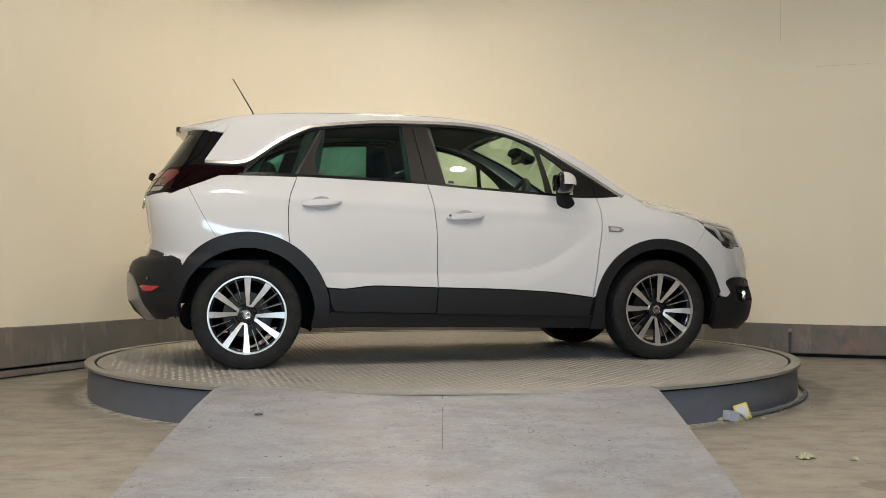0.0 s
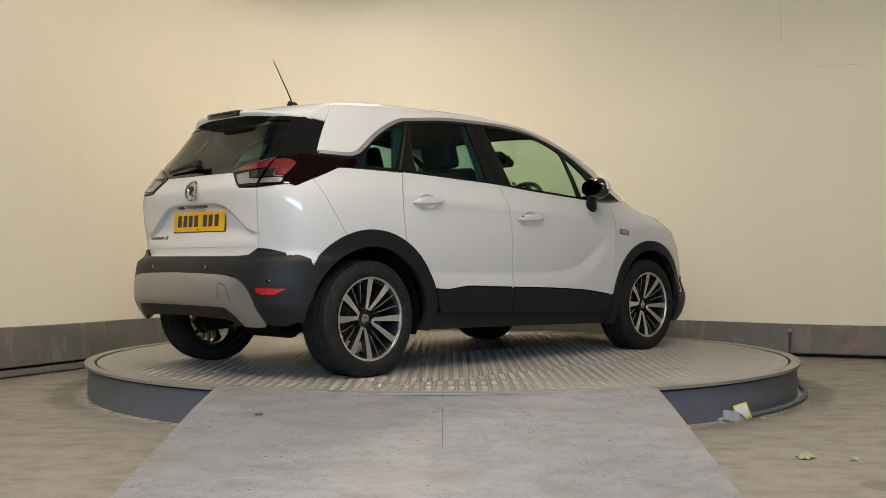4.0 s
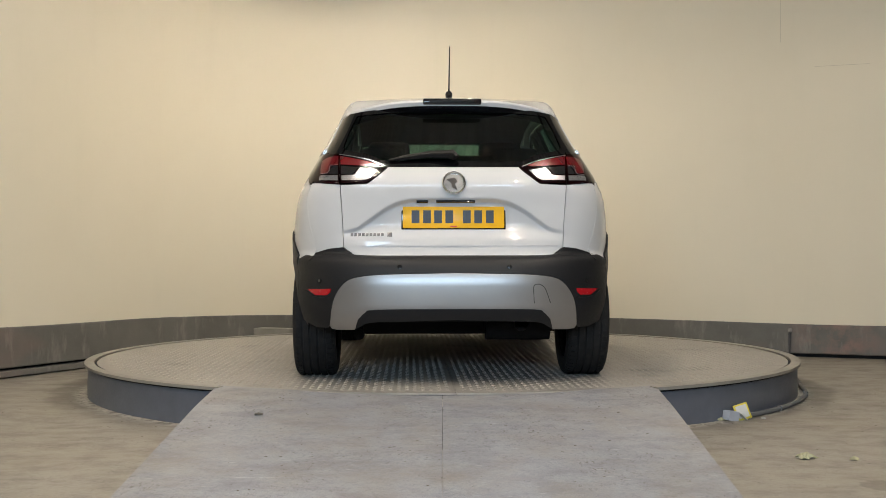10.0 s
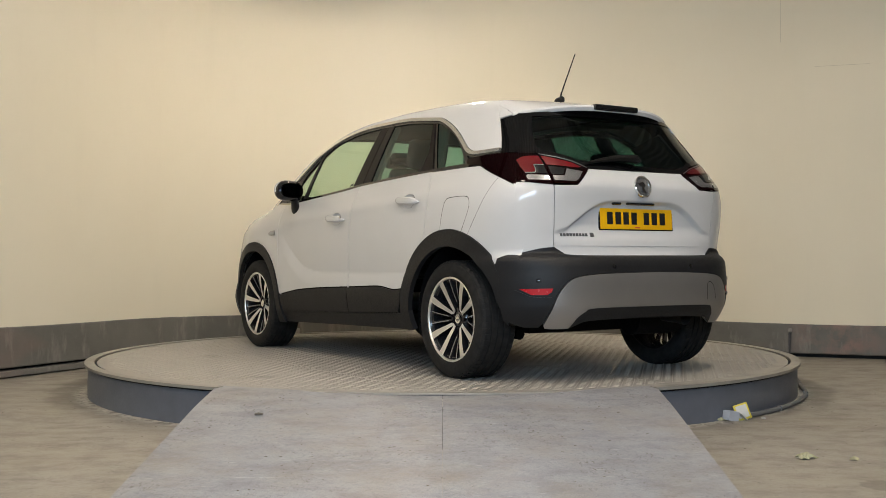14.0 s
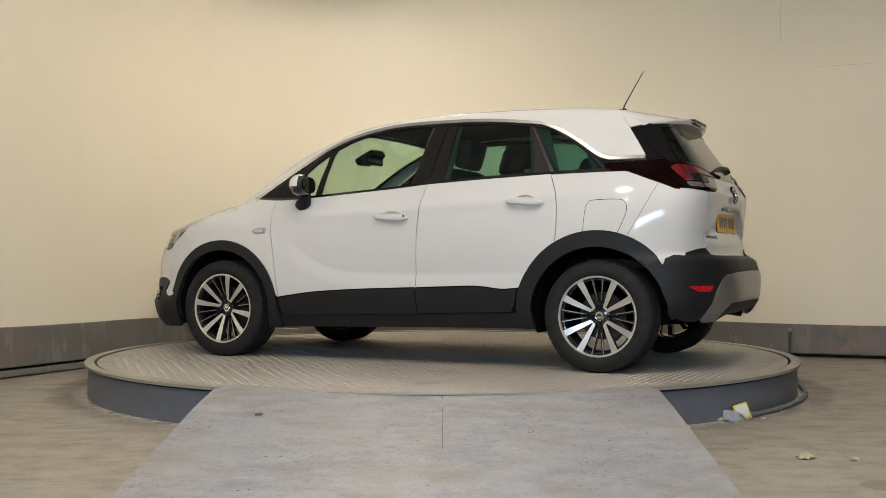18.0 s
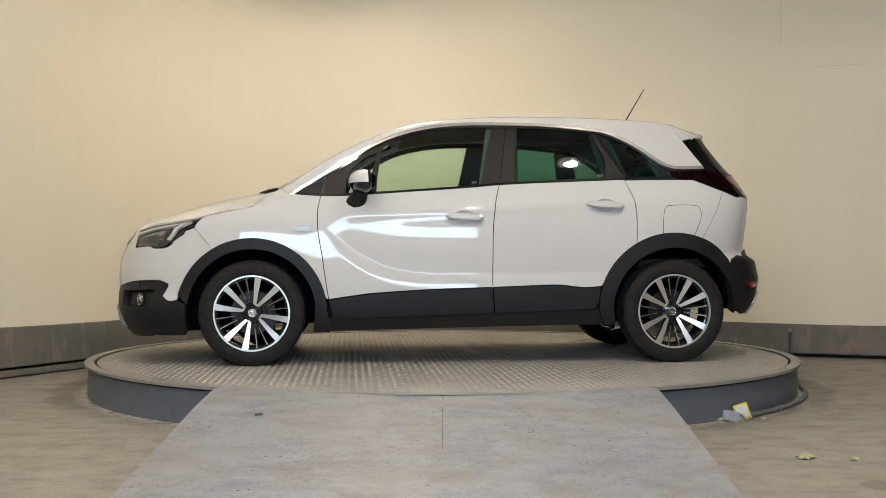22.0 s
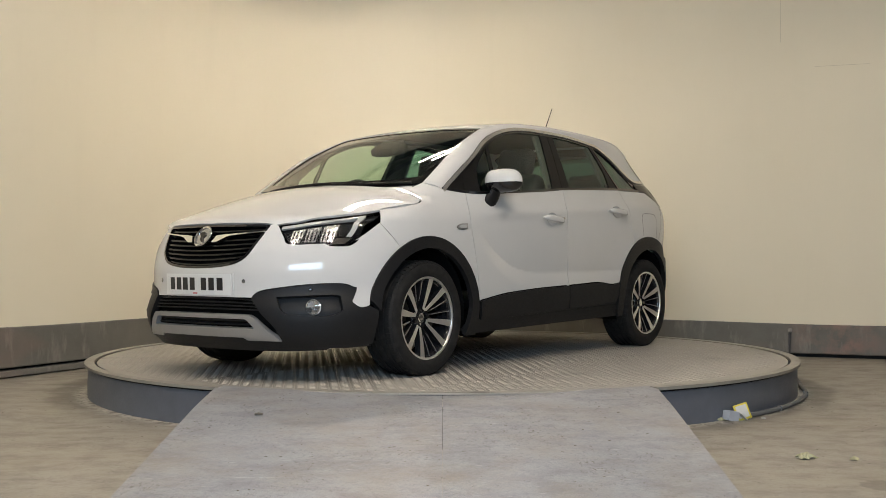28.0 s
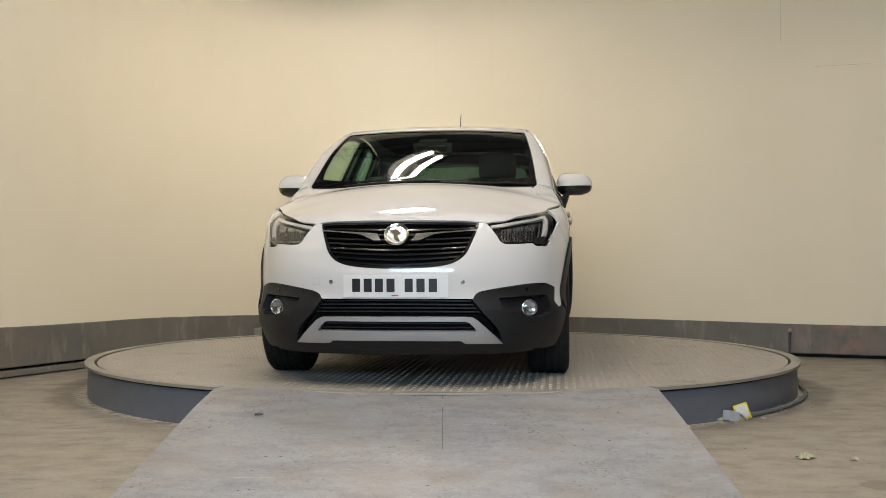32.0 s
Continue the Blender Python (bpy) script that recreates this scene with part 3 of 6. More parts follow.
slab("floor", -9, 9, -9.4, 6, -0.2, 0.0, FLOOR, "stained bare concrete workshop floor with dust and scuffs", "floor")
slab("ground", -60, 60, -90, -9.4, -0.25, -0.03, FLOOR, "grey concrete yard outside the workshop", "ground")
slab("wall_west", -8.3, -8.0, -8.95, 5, 0, 6.0, BRICK_WALL, "dull painted block side wall of the workshop", "wall")
slab("wall_east", 8.0, 8.3, -8.95, 5, 0, 6.0, BRICK_WALL, "dull painted block side wall of the workshop", "wall")
slab("wall_far", -8.3, 8.3, 5.0, 5.3, 0, 6.0, BRICK_WALL, "dull painted block wall behind the studio wall", "wall")
# the gable behind the camera, with its wide open door to the yard
slab("wall_gable", -8.3, -2.2, -8.95, -8.65, 0, 6.0, BRICK_WALL, "dull painted block wall beside the open door", "wall")
slab("wall_gable", 1.8, 8.3, -8.95, -8.65, 0, 6.0, BRICK_WALL, "dull painted block wall beside the open door", "wall")
slab("wall_gable", -2.2, 1.8, -8.95, -8.65, 2.9, 6.0, BRICK_WALL, "dull painted block wall over the open door", "wall")


def roof_sheet(x0, x1, y0, y1):
    """One stretch of trapezoid sheeting with its flat outer skin."""
    bm = bmesh.new()
    xs = []
    k = x0
    while k < x1 - 0.02:
        xs += [(k, 5.30), (k + 0.06, 5.30), (k + 0.09, 5.335), (k + 0.14, 5.335)]
        k += 0.17
    xs.append((x1, 5.335))
    rows = [[bm.verts.new((x, y, z)) for x, z in xs] for y in (y0, y1)]
    top = [[bm.verts.new((x, y, 5.42)) for x in (x0, x1)] for y in (y0, y1)]
    for i in range(len(xs) - 1):
        bm.faces.new((rows[0][i], rows[0][i + 1], rows[1][i + 1], rows[1][i]))
    bm.faces.new((top[0][0], top[0][1], top[1][1], top[1][0]))
    return tagged(part("ceiling", bm, CEILING, smooth=False), "grey corrugated roof sheeting over the workshop", "ceiling", kind="structure")


RX0, RX1, RY0, RY1 = ROOFLIGHT
roof_sheet(-8.3, RX0, -8.95, 5.3)
roof_sheet(RX1, 8.3, -8.95, 5.3)
roof_sheet(RX0, RX1, -8.95, RY0)
roof_sheet(RX0, RX1, RY1, 5.3)
slats = bmesh.new()
for k in range(8):
    box_bm((0.05, RY1 - RY0, 0.03), (RX0 + 0.06 + 0.125 * k, (RY0 + RY1) / 2, 5.30), bm=slats)
tagged(part("rooflight", slats, BEAM, smooth=False), "dark ribs across a bright corrugated rooflight", "window", kind="structure")


def truss(y):
    bm = bmesh.new()
    box_bm((16, 0.10, 0.14), (0, y, 4.55), bm=bm)
    box_bm((16, 0.10, 0.12), (0, y, 5.22), bm=bm)
    for i in range(10):
        x = -7.2 + 1.6 * i
        s = 1 if i % 2 else -1
        tube_bm([(x - 0.7 * s, y, 4.58), (x + 0.7 * s, y, 5.2)], 0.045, 6, bm)
    return tagged(part("roof_truss", bm, BEAM, smooth=False), "dark steel lattice truss under the roof", "beam", group="roof trusses", kind="structure")


for y in (-8.2, -4.6, -1.0, 2.6):
    truss(y)


def batten(x, y, z, turn):
    root = new("ceiling_light")
    root.matrix_basis = pose(x, y, z, 0, 0, turn)
    tagged(root, "dark-backed twin-tube fluorescent batten hung from the roof", "lamp", group="ceiling lights")
    part("housing", box_bm((0.70, 0.26, 0.06), (0, 0, 0.05), 0.01), WHITE_METAL, root)
    for s in (-1, 1):
        part("skirt", box_bm((0.70, 0.004, 0.12), (0, s * 0.15, 0.02), 0.0, Matrix.Rotation(radians(8 * s), 4, "X")), WHITE_METAL, root, smooth=False)
        part("end_cap", box_bm((0.004, 0.28, 0.12), (s * 0.35, 0, 0.02)), WHITE_METAL, root, smooth=False)
    for s in (-0.088, 0.088):
        part("tube", tube_bm([(-0.31, s, 0), (0.31, s, 0)], 0.026, 10), TUBE if turn == 0 else DIM_TUBE, root)
    for s in (-0.28, 0.28):
        part("hanger", tube_bm([(s, 0, 0.08), (s, 0, 5.31 - z)], 0.006, 6), BEAM, root)


for x, y, z, turn in BATTENS:
    batten(x, y, z, turn)


def bay_light(x, y, z):
    """A round lamp in a spun reflector; all but the first are added fill."""
    root = new("bay_light")
    root.matrix_basis = pose(x, y, z)
    tagged(root, "round bay lamp in a dark spun reflector hung from the roof, most added as fill light", "lamp", group="bay lights")
    part("reflector", lathe_bm([(-0.02, 0.16), (0.06, 0.13), (0.14, 0.07), (0.20, 0.06), (0.20, 0.0)], 28, axis="z"), WHITE_METAL, root)
    part("lens", lathe_bm([(-0.030, 0.078), (-0.060, 0.069), (-0.082, 0.044), (-0.090, 0.0)], 24, axis="z"), BAY_GLOW, root)
    part("hanger", tube_bm([(0, 0, 0.19), (0, 0, 5.31 - z)], 0.006, 6), BEAM, root)


for x, y, z in BAYS:
    bay_light(x, y, z)

# ---- the turntable ----
R_IN, R_OUT = 2.285, 2.335


def ring_sector(r0, r1, z0, z1, a0, a1, n, name, mat, parent, label=""):
    bm = bmesh.new()
    prev = None
    for k in range(n + 1):
        a = radians(a0 + (a1 - a0) * k / n)
        c, s = math.cos(a), math.sin(a)
        cur = [bm.verts.new((r * c, r * s, z)) for r, z in ((r0, z0), (r1, z0), (r1, z1), (r0, z1))]
        if prev:
            for i in range(4):
                j = (i + 1) % 4
                bm.faces.new((prev[i], prev[j], cur[j], cur[i]))
        else:
            bm.faces.new(cur)
        prev = cur
    bm.faces.new(prev)
    return part(name, bm, mat, parent, label)


RAMP_L, RAMP_R = -1.145, 1.075
frame_root = new("turntable_frame")
tagged(frame_root, "fixed blue-grey steel rim round the vehicle turntable on the floor", "turntable", kind="structure")
A_R = math.degrees(math.atan2(-math.sqrt(R_OUT ** 2 - RAMP_R ** 2), RAMP_R))
A_L = math.degrees(math.atan2(-math.sqrt(R_OUT ** 2 - RAMP_L ** 2), RAMP_L)) + 360
ring_sector(2.295, 2.325, 0.0, DECK - 0.022, A_R, A_L, 120, "rim_side", RIM_STEEL, frame_root, "blue-grey painted steel side band")
# black ring gives the shade under the top flange as colour
ring_sector(2.30, 2.318, DECK - 0.024, DECK - 0.008, A_R, A_L, 120, "black_shade_strip", SHADE_JOINT_BLACK, frame_root)
ring_sector(R_IN, 2.345, DECK - 0.010, DECK + 0.006, A_R - 0.3, A_L + 0.3, 120, "rim_top", RIM_TOP, frame_root, "bare grey steel top flange")
# plain black ring below the slot between deck and rim
ring_sector(2.20, 2.30, 0.02, 0.05, 0, 360, 96, "roller_track", SHADE_JOINT_BLACK, frame_root)
part("rim_seam", box_bm((0.006, 0.012, 0.17), (2.325 * math.cos(radians(-11)), 2.325 * math.sin(radians(-11)), 0.09)), SHADE_JOINT_BLACK, frame_root)

deck = new("turntable_deck")
deck.matrix_basis = pose(0, 0, DECK)
tagged(deck, "round turning platform of worn grey steel tread plate carrying the car", "turntable")


def clip(poly, axis, lim, keep_less):
    out = []
    for i in range(len(poly)):
        a, b = poly[i], poly[(i + 1) % len(poly)]
        ia, ib = (a[axis] <= lim) == keep_less, (b[axis] <= lim) == keep_less
        if ia:
            out.append(a)
        if ia != ib:
            t = (lim - a[axis]) / (b[axis] - a[axis])
            out.append(tuple(a[k] + (b[k] - a[k]) * t for k in (0, 1)))
    return out


DISC = [(2.268 * math.cos(2 * math.pi * k / 160), 2.268 * math.sin(2 * math.pi * k / 160)) for k in range(160)]
YS, XS = (-2.3, -1.22, 0.0, 1.22, 2.3), (-2.3, -0.35, 2.3)
for i in range(4):
    for j in range(2):
        cut = XS[1] + (0.6 if i % 2 else 0.0)
        x0, x1 = (XS[0], cut) if j == 0 else (cut, XS[2])
        poly = DISC
        for axis, lim, less in ((0, x0 + 0.0015, False), (0, x1 - 0.0015, True), (1, YS[i] + 0.0015, False), (1, YS[i + 1] - 0.0015, True)):
            poly = clip(poly, axis, lim, less)
        bm = bmesh.new()
        f = bm.faces.new([bm.verts.new((x, y, 0.0)) for x, y in poly])
        ext = bmesh.ops.extrude_face_region(bm, geom=[f])
        bmesh.ops.translate(bm, verts=[g for g in ext["geom"] if isinstance(g, bmesh.types.BMVert)], vec=(0, 0, -0.008))
        part("plate", bm, STEEL_DECK, deck, smooth=False)
# black disc behind the joints between the plates
part("underplate", lathe_bm([(-0.012, 0.0), (-0.012, 2.26), (-0.03, 2.26), (-0.03, 0.0)], 96, axis="z"), SHADE_JOINT_BLACK, deck)


def tread():
    """Raised lozenges of the tread plate, in alternating directions from plate to plate."""
    verts, faces, pitch = [], [], 0.040
    n = int(2.26 / pitch) + 1
    for i in range(-n, n + 1):
        for j in range(-n, n + 1):
            x, y = i * pitch, j * pitch
            if math.hypot(x, y) > 2.20 or min(abs(y - k) for k in YS) < 0.016:
                continue
            row = sum(y > k for k in YS)
            a = radians(45 if (i + j) % 2 else -45) + (0.0 if row % 2 else radians(90))
            c, s = math.cos(a), math.sin(a)
            b = len(verts)
            for p, q, z in ((0.017, 0, 0), (0, 0.0055, 0), (-0.017, 0, 0), (0, -0.0055, 0), (0.008, 0, 0.0030), (-0.008, 0, 0.0030)):
                verts.append((x + p * c - q * s, y + p * s + q * c, z))
            faces += [(b, b + 1, b + 4), (b + 1, b + 2, b + 5, b + 4), (b + 2, b + 3, b + 5), (b + 3, b, b + 4, b + 5)]
    ob = link_mesh("tread", verts, faces, TREAD, deck, "raised lozenges of the tread plate", smooth=False)
    tagged(ob, kind="stuff")


tread()


def ramp_board(x0, x1, name):
    """One sloping board: its top follows the rim, its foot lies on the floor."""
    bm = bmesh.new()
    rows = []
    foot = -3.98
    for k in range(13):
        xt = x0 + (x1 - x0) * k / 12
        y0 = -math.sqrt(2.256 ** 2 - xt * xt)
        col = []
        for t in (0, 0.02, 0.25, 0.5, 0.75, 1.0):
            y = y0 + (foot - y0) * t
            x = xt * (1 - 0.045 * t) if xt > 0 else xt
            z = DECK + 0.004 - max(0.0, -2.12 - y) * 0.1075
            col.append((x, y, max(z, 0.003)))
        rows.append(col)
    top = [[bm.verts.new(q) for q in col] for col in rows]
    bot = [[bm.verts.new((q[0], q[1], max(q[2] - (0.003 if j < 2 else 0.02), -0.01))) for j, q in enumerate(col)] for col in rows]
    for a, b, flip in ((top, None, 0), (bot, None, 1)):
        for i in range(12):
            for j in range(5):
                bm.faces.new((a[i][j], a[i + 1][j], a[i + 1][j + 1], a[i][j + 1]))
    for i in range(12):
        for j in (0, 5):
            bm.faces.new((top[i][j], top[i + 1][j], bot[i + 1][j], bot[i][j]))
    for j in range(5):
        for i in (0, 12):
            bm.faces.new((top[i][j], top[i][j + 1], bot[i][j + 1], bot[i][j]))
    return part(name, bm, RAMP, ramp_root)


ramp_root = new("access_ramp")
tagged(ramp_root, "scuffed grey board ramp leading from the floor up to the turntable", "ramp", kind="structure")
ramp_board(RAMP_L, -0.0008, "board")
ramp_board(0.0008, RAMP_R, "board")
part("ramp_core", box_bm((RAMP_R - RAMP_L - 0.04, 0.5, 0.12), ((RAMP_R + RAMP_L) / 2, -2.45, 0.065)), SHADE_JOINT_BLACK, ramp_root)


# ---- the car ----
car = new("car")
car.matrix_basis = pose(0, 0, DECK)
tagged(car, "white compact crossover car with black cladding standing on the turntable", "car")

# door joints, belt and window lines on the flank, as (u, w)
SPLIT = [(1.142, 0.470), (1.139, 0.746), (1.135, 0.849), (1.120, 0.988), (1.098, 1.084), (1.091, 1.104)]
FRONT_EDGE = [(2.192, 1.032), (2.209, 0.938), (2.206, 0.816), (2.183, 0.678), (2.158, 0.506), (2.141, 0.404)]
REAR_EDGE = [(0.243, 0.751), (0.238, 0.848), (0.241, 0.952), (0.252, 1.022), (0.272, 1.076), (0.297, 1.136)]
LOW = [(2.141, 0.404), (2.008, 0.423), (1.870, 0.440), (1.664, 0.454), (1.458, 0.464), (1.142, 0.474)]
LOW_R = [(1.142, 0.474), (0.976, 0.480), (0.752, 0.487), (0.632, 0.476), (0.563, 0.470), (0.468, 0.478)]
BELT = [(2.377, 1.046), (2.192, 1.032), (2.013, 1.034), (1.666, 1.058), (1.318, 1.083), (1.091, 1.104), (0.830, 1.118), (0.297, 1.141), (-0.049, 1.147)]
RAIL = [(2.381, 1.050), (2.195, 1.170), (2.021, 1.277), (1.848, 1.383), (1.673, 1.451), (1.495, 1.492), (1.317, 1.511), (1.102, 1.515), (0.780, 1.510),
        (0.479, 1.481), (0.389, 1.467), (0.284, 1.424), (0.180, 1.366), (0.078, 1.294), (0.027, 1.260), (-0.024, 1.240), (-0.080, 1.236), (-0.237, 1.240)]
SCREEN_EDGE = [(2.44, 0.676), (2.28, 0.657), (2.10, 0.632), (1.95, 0.610), (1.83, 0.594), (1.725, 0.576)]
SCREEN_LINE = [(float(u), float(lerp_table(-u, [-p[0] for p in SCREEN_EDGE], [p[1] for p in SCREEN_EDGE]))) for u in np.linspace(2.44, 1.725, 30)]
PILLAR = [(float(q[0]), float(q[2])) for q in on_skin(np.array(SCREEN_LINE), "T")]
FW, RW, HUB = (2.604, 0.32), (0.0, 0.32), 0.32
g = 0.0025


def off(pts, du, dw=0.0):
    return [(u + du, w + dw) for u, w in pts]


def on_side(pts):
    return [tuple(q) for q in on_skin(np.array(pts, float), "L")[:, :2]]


def on_front(pts):
    return [tuple(q) for q in on_skin(np.array(pts, float), "F")[:, :2]]


def cup_hole(u, w):
    return [(u + 0.066 * math.cos(2 * math.pi * k / 24), w + 0.041 * math.sin(2 * math.pi * k / 24)) for k in range(24)]


# doors, with their frames, panes and handles
fd = pair("front_door", curve(off(FRONT_EDGE, -g), off(LOW, 0, g), off(SPLIT, g), [(1.094, 1.104), (1.318, 1.083), (1.666, 1.058), (2.013, 1.034), (2.190, 1.032)]),
          PAINT, (car, car), label="white front door", grid=0.014, holes=[cup_hole(1.315, 0.903)])
rd = pair("rear_door", curve(off(SPLIT[::-1], -g), off(LOW_R, 0, g), arc(RW, 0.489, 21, 60, 10), off(REAR_EDGE, g), [(0.297, 1.141), (0.830, 1.118), (1.088, 1.104)]),
          PAINT, (car, car), label="white rear door", grid=0.014, holes=[cup_hole(0.437, 0.978)])
pair("window_frame", curve([(2.189, 1.037), (2.150, 1.190)], [(2.150, 1.190), (2.021, 1.265), (1.848, 1.371), (1.672, 1.438), (1.495, 1.479), (1.317, 1.498), (1.027, 1.503)],
                           [(1.028, 1.503), (1.094, 1.110)], [(1.094, 1.108), (1.318, 1.088), (1.666, 1.063), (1.874, 1.046), (2.013, 1.040)]),
     SATIN_BLACK, fd, lift=-0.004, label="satin black front window frame and centre pillar",
     holes=[curve([(2.042, 1.052), (2.037, 1.115), (2.011, 1.193)], [(2.011, 1.193), (1.950, 1.251), (1.845, 1.330)], [(1.852, 1.276), (1.877, 1.168), (1.896, 1.059)]),
            curve([(1.852, 1.062), (1.842, 1.167), (1.818, 1.313)], [(1.801, 1.357), (1.672, 1.416), (1.495, 1.460), (1.317, 1.478), (1.117, 1.482)],
                  [(1.117, 1.482), (1.148, 1.367), (1.185, 1.202), (1.210, 1.108)], [(1.210, 1.106), (1.458, 1.088), (1.666, 1.074), (1.852, 1.062)])])
pair("quarter_light", curve([(2.046, 1.047), (2.041, 1.115), (2.014, 1.197)], [(2.013, 1.197), (1.950, 1.255), (1.840, 1.339)], [(1.848, 1.276), (1.873, 1.168), (1.892, 1.054)]),
     GLASS_F, fd, lift=-0.010, thick=0, grid=0.03)
pair("side_window", curve([(1.856, 1.057), (1.846, 1.167), (1.822, 1.313)], [(1.801, 1.361), (1.672, 1.420), (1.495, 1.464), (1.317, 1.482), (1.113, 1.486)],
                          [(1.144, 1.367), (1.181, 1.202), (1.206, 1.101)], [(1.458, 1.083), (1.666, 1.069)]),
     GLASS_F, fd, lift=-0.010, thick=0, grid=0.03, label="lightly green-tinted front side window")
pair("window_frame", curve([(1.022, 1.503), (0.781, 1.498), (0.478, 1.467)], [(0.476, 1.466), (0.299, 1.149)], [(0.830, 1.123), (1.088, 1.109)]), SATIN_BLACK, rd, lift=-0.004,
     label="satin black rear window frame",
     holes=[curve([(0.962, 1.480), (0.746, 1.476), (0.486, 1.449)], [(0.484, 1.447), (0.429, 1.318), (0.411, 1.256), (0.417, 1.158)], [(0.417, 1.157), (0.760, 1.140), (0.994, 1.126)])])
pair("side_window", curve([(0.968, 1.484), (0.746, 1.480), (0.482, 1.453)], [(0.425, 1.318), (0.406, 1.256), (0.412, 1.153)], [(0.760, 1.135), (1.000, 1.122)]), GLASS_R, rd, lift=-0.010,
     thick=0, grid=0.03, label="dark green privacy-tinted rear side window")

# small printed marks in the corners of the panes
pair("window_mark", [(0.432, 1.164), (0.468, 1.162), (0.468, 1.178), (0.432, 1.180)], PLATE_B, rd, lift=-0.0085, thick=0, grid=0.05)
pair("window_mark", [(1.228, 1.118), (1.262, 1.115), (1.262, 1.131), (1.226, 1.134)], PLATE_B, fd, lift=-0.0085, thick=0, grid=0.05)


def handle(u, w, parent, side, lock):
    s = 1 if side == "L" else -1
    p, n = spot(side, u, w, 0.0)
    m = facing(p, n)
    bm = bmesh.new()
    rings = []
    for i in range(13):
        t = -1 + i / 6
        x = 0.118 * t
        h = 0.019 * (1 - abs(t) ** 5) ** 0.5 + 0.002
        z = 0.006 + 0.024 * (1 - t ** 4) ** 0.5
        tilt = 0.008 * t * -s
        rings.append([bm.verts.new((x, tilt + h * math.cos(a), z + 0.011 * math.sin(a))) for a in [k * math.pi / 4 for k in range(8)]])
    for a, b in zip(rings, rings[1:]):
        for k in range(8):
            bm.faces.new((a[k], a[(k + 1) % 8], b[(k + 1) % 8], b[k]))
    bm.faces.new(rings[0]), bm.faces.new(rings[-1])
    hd = part("door_handle", bm, PAINT, parent, "white pull handle", at=m)
    cup = lathe_bm([(0.0015, 1.03), (0.0, 1.0), (-0.003, 0.93), (-0.007, 0.75), (-0.0095, 0.4), (-0.010, 0.02)], 24, axis="z")
    bmesh.ops.transform(cup, matrix=Matrix.Diagonal((0.066, 0.041, 1, 1)), verts=cup.verts)
    part("handle_cup", cup, PAINT, parent, at=m)
    if lock:
        c = bmesh.new()
        bmesh.ops.create_cone(c, cap_ends=True, segments=16, radius1=0.008, radius2=0.007, depth=0.006)
        part("lock", c, CHROME, parent, at=m @ pose(0.100 * s, 0.006, 0.030))


for side, f, r in zip("LR", fd, rd):
    handle(1.315, 0.903, f, side, True)
    handle(0.437, 0.978, r, side, False)

# flank panels
pair("fender",
     curve(off(FRONT_EDGE, g), arc(FW, 0.455, 168, 59, 20), [(2.840, 0.712), (2.894, 0.777), (2.950, 0.836)], [(2.932, 0.872), (2.893, 0.909)],
           [(2.885, 0.912), (2.711, 0.942), (2.614, 0.963), (2.587, 0.982), (2.566, 1.012)], [(2.548, 1.037), PILLAR[0]], [(2.384, 1.046), (2.195, 1.034)]),
     PAINT, (car, car), label="white front wing")
CORNER_F = 0.770
EDGE_F = on_front([(CORNER_F - 0.004, w) for w in (0.752, 0.70, 0.64, 0.58, 0.52)])
bumper_corner = curve(arc(FW, 0.455, 58.5, 11, 14), [(3.070, 0.400), (3.100, 0.398), (3.126, 0.411), (3.150, 0.437)], [(EDGE_F[4][0], 0.505), (EDGE_F[3][0], 0.58), (EDGE_F[2][0], 0.64),
                      (EDGE_F[1][0], 0.70), (EDGE_F[0][0], 0.752)], [(3.095, 0.747), (3.029, 0.788), (2.955, 0.838)], [(2.897, 0.775), (2.844, 0.714)])
def rear_arch(r):
    """The arch's outer line from over the wheel back to the bumper."""
    return arc(RW, r, 60, 116, 14) + [(r * k * math.cos(radians(a)), 0.32 + r * k * math.sin(radians(a))) for a, k in ((124, 0.996), (132, 0.984), (140, 0.965), (149, 0.941))]


pair("quarter_panel", curve(off(REAR_EDGE[::-1], -g), rear_arch(0.489), [(-0.396, 0.551), (-0.430, 0.592), (-0.462, 0.628), (-0.478, 0.645)],
                            [(-0.462, 0.75), (-0.458, 0.88), (-0.455, 1.020)], [(-0.451, 1.024), (-0.365, 1.061), (-0.260, 1.100), (-0.150, 1.143)], [(-0.02, 1.143), (0.293, 1.137)]),
     PAINT, (car, car), label="white rear quarter panel")
panel("fuel_flap_joint", ribbon(curve([(0.077, 0.800), (0.069, 0.917), (0.053, 0.966), (0.015, 0.981), (-0.119, 0.983), (-0.164, 0.966), (-0.175, 0.917), (-0.151, 0.847), (-0.125, 0.790)]), 0.003),
      "L", DEEP, car, lift=0.0006, thick=0, grid=0.04)
pair("panel_joint", ribbon(curve([(-0.335, 1.068), (-0.262, 0.92), (-0.180, 0.778)]), 0.0022), DEEP, (car, car), lift=0.0006, thick=0, grid=0.04)


def seam_v(u):
    return half_width(np.array([u]), np.array([1.48]))[0] - 0.045


ROOF_US = [float(u) for u in np.linspace(1.722, -0.05, 34)]
SEAM = [(u, seam_v(u)) for u in ROOF_US]
SEAM_W = [float(q[2]) for q in on_skin(np.array(SEAM), "T")]
pair("roof_side", curve(RAIL, [(-0.237, 1.242), (-0.124, 1.410), (-0.050, SEAM_W[-1])]) + [(u, w - 0.001) for (u, v), w in zip(SEAM, SEAM_W)][::-1] + PILLAR[::-1] + [(2.385, 1.052)],
     PAINT, (car, car), label="white roof side and windscreen pillar", grid=0.013)
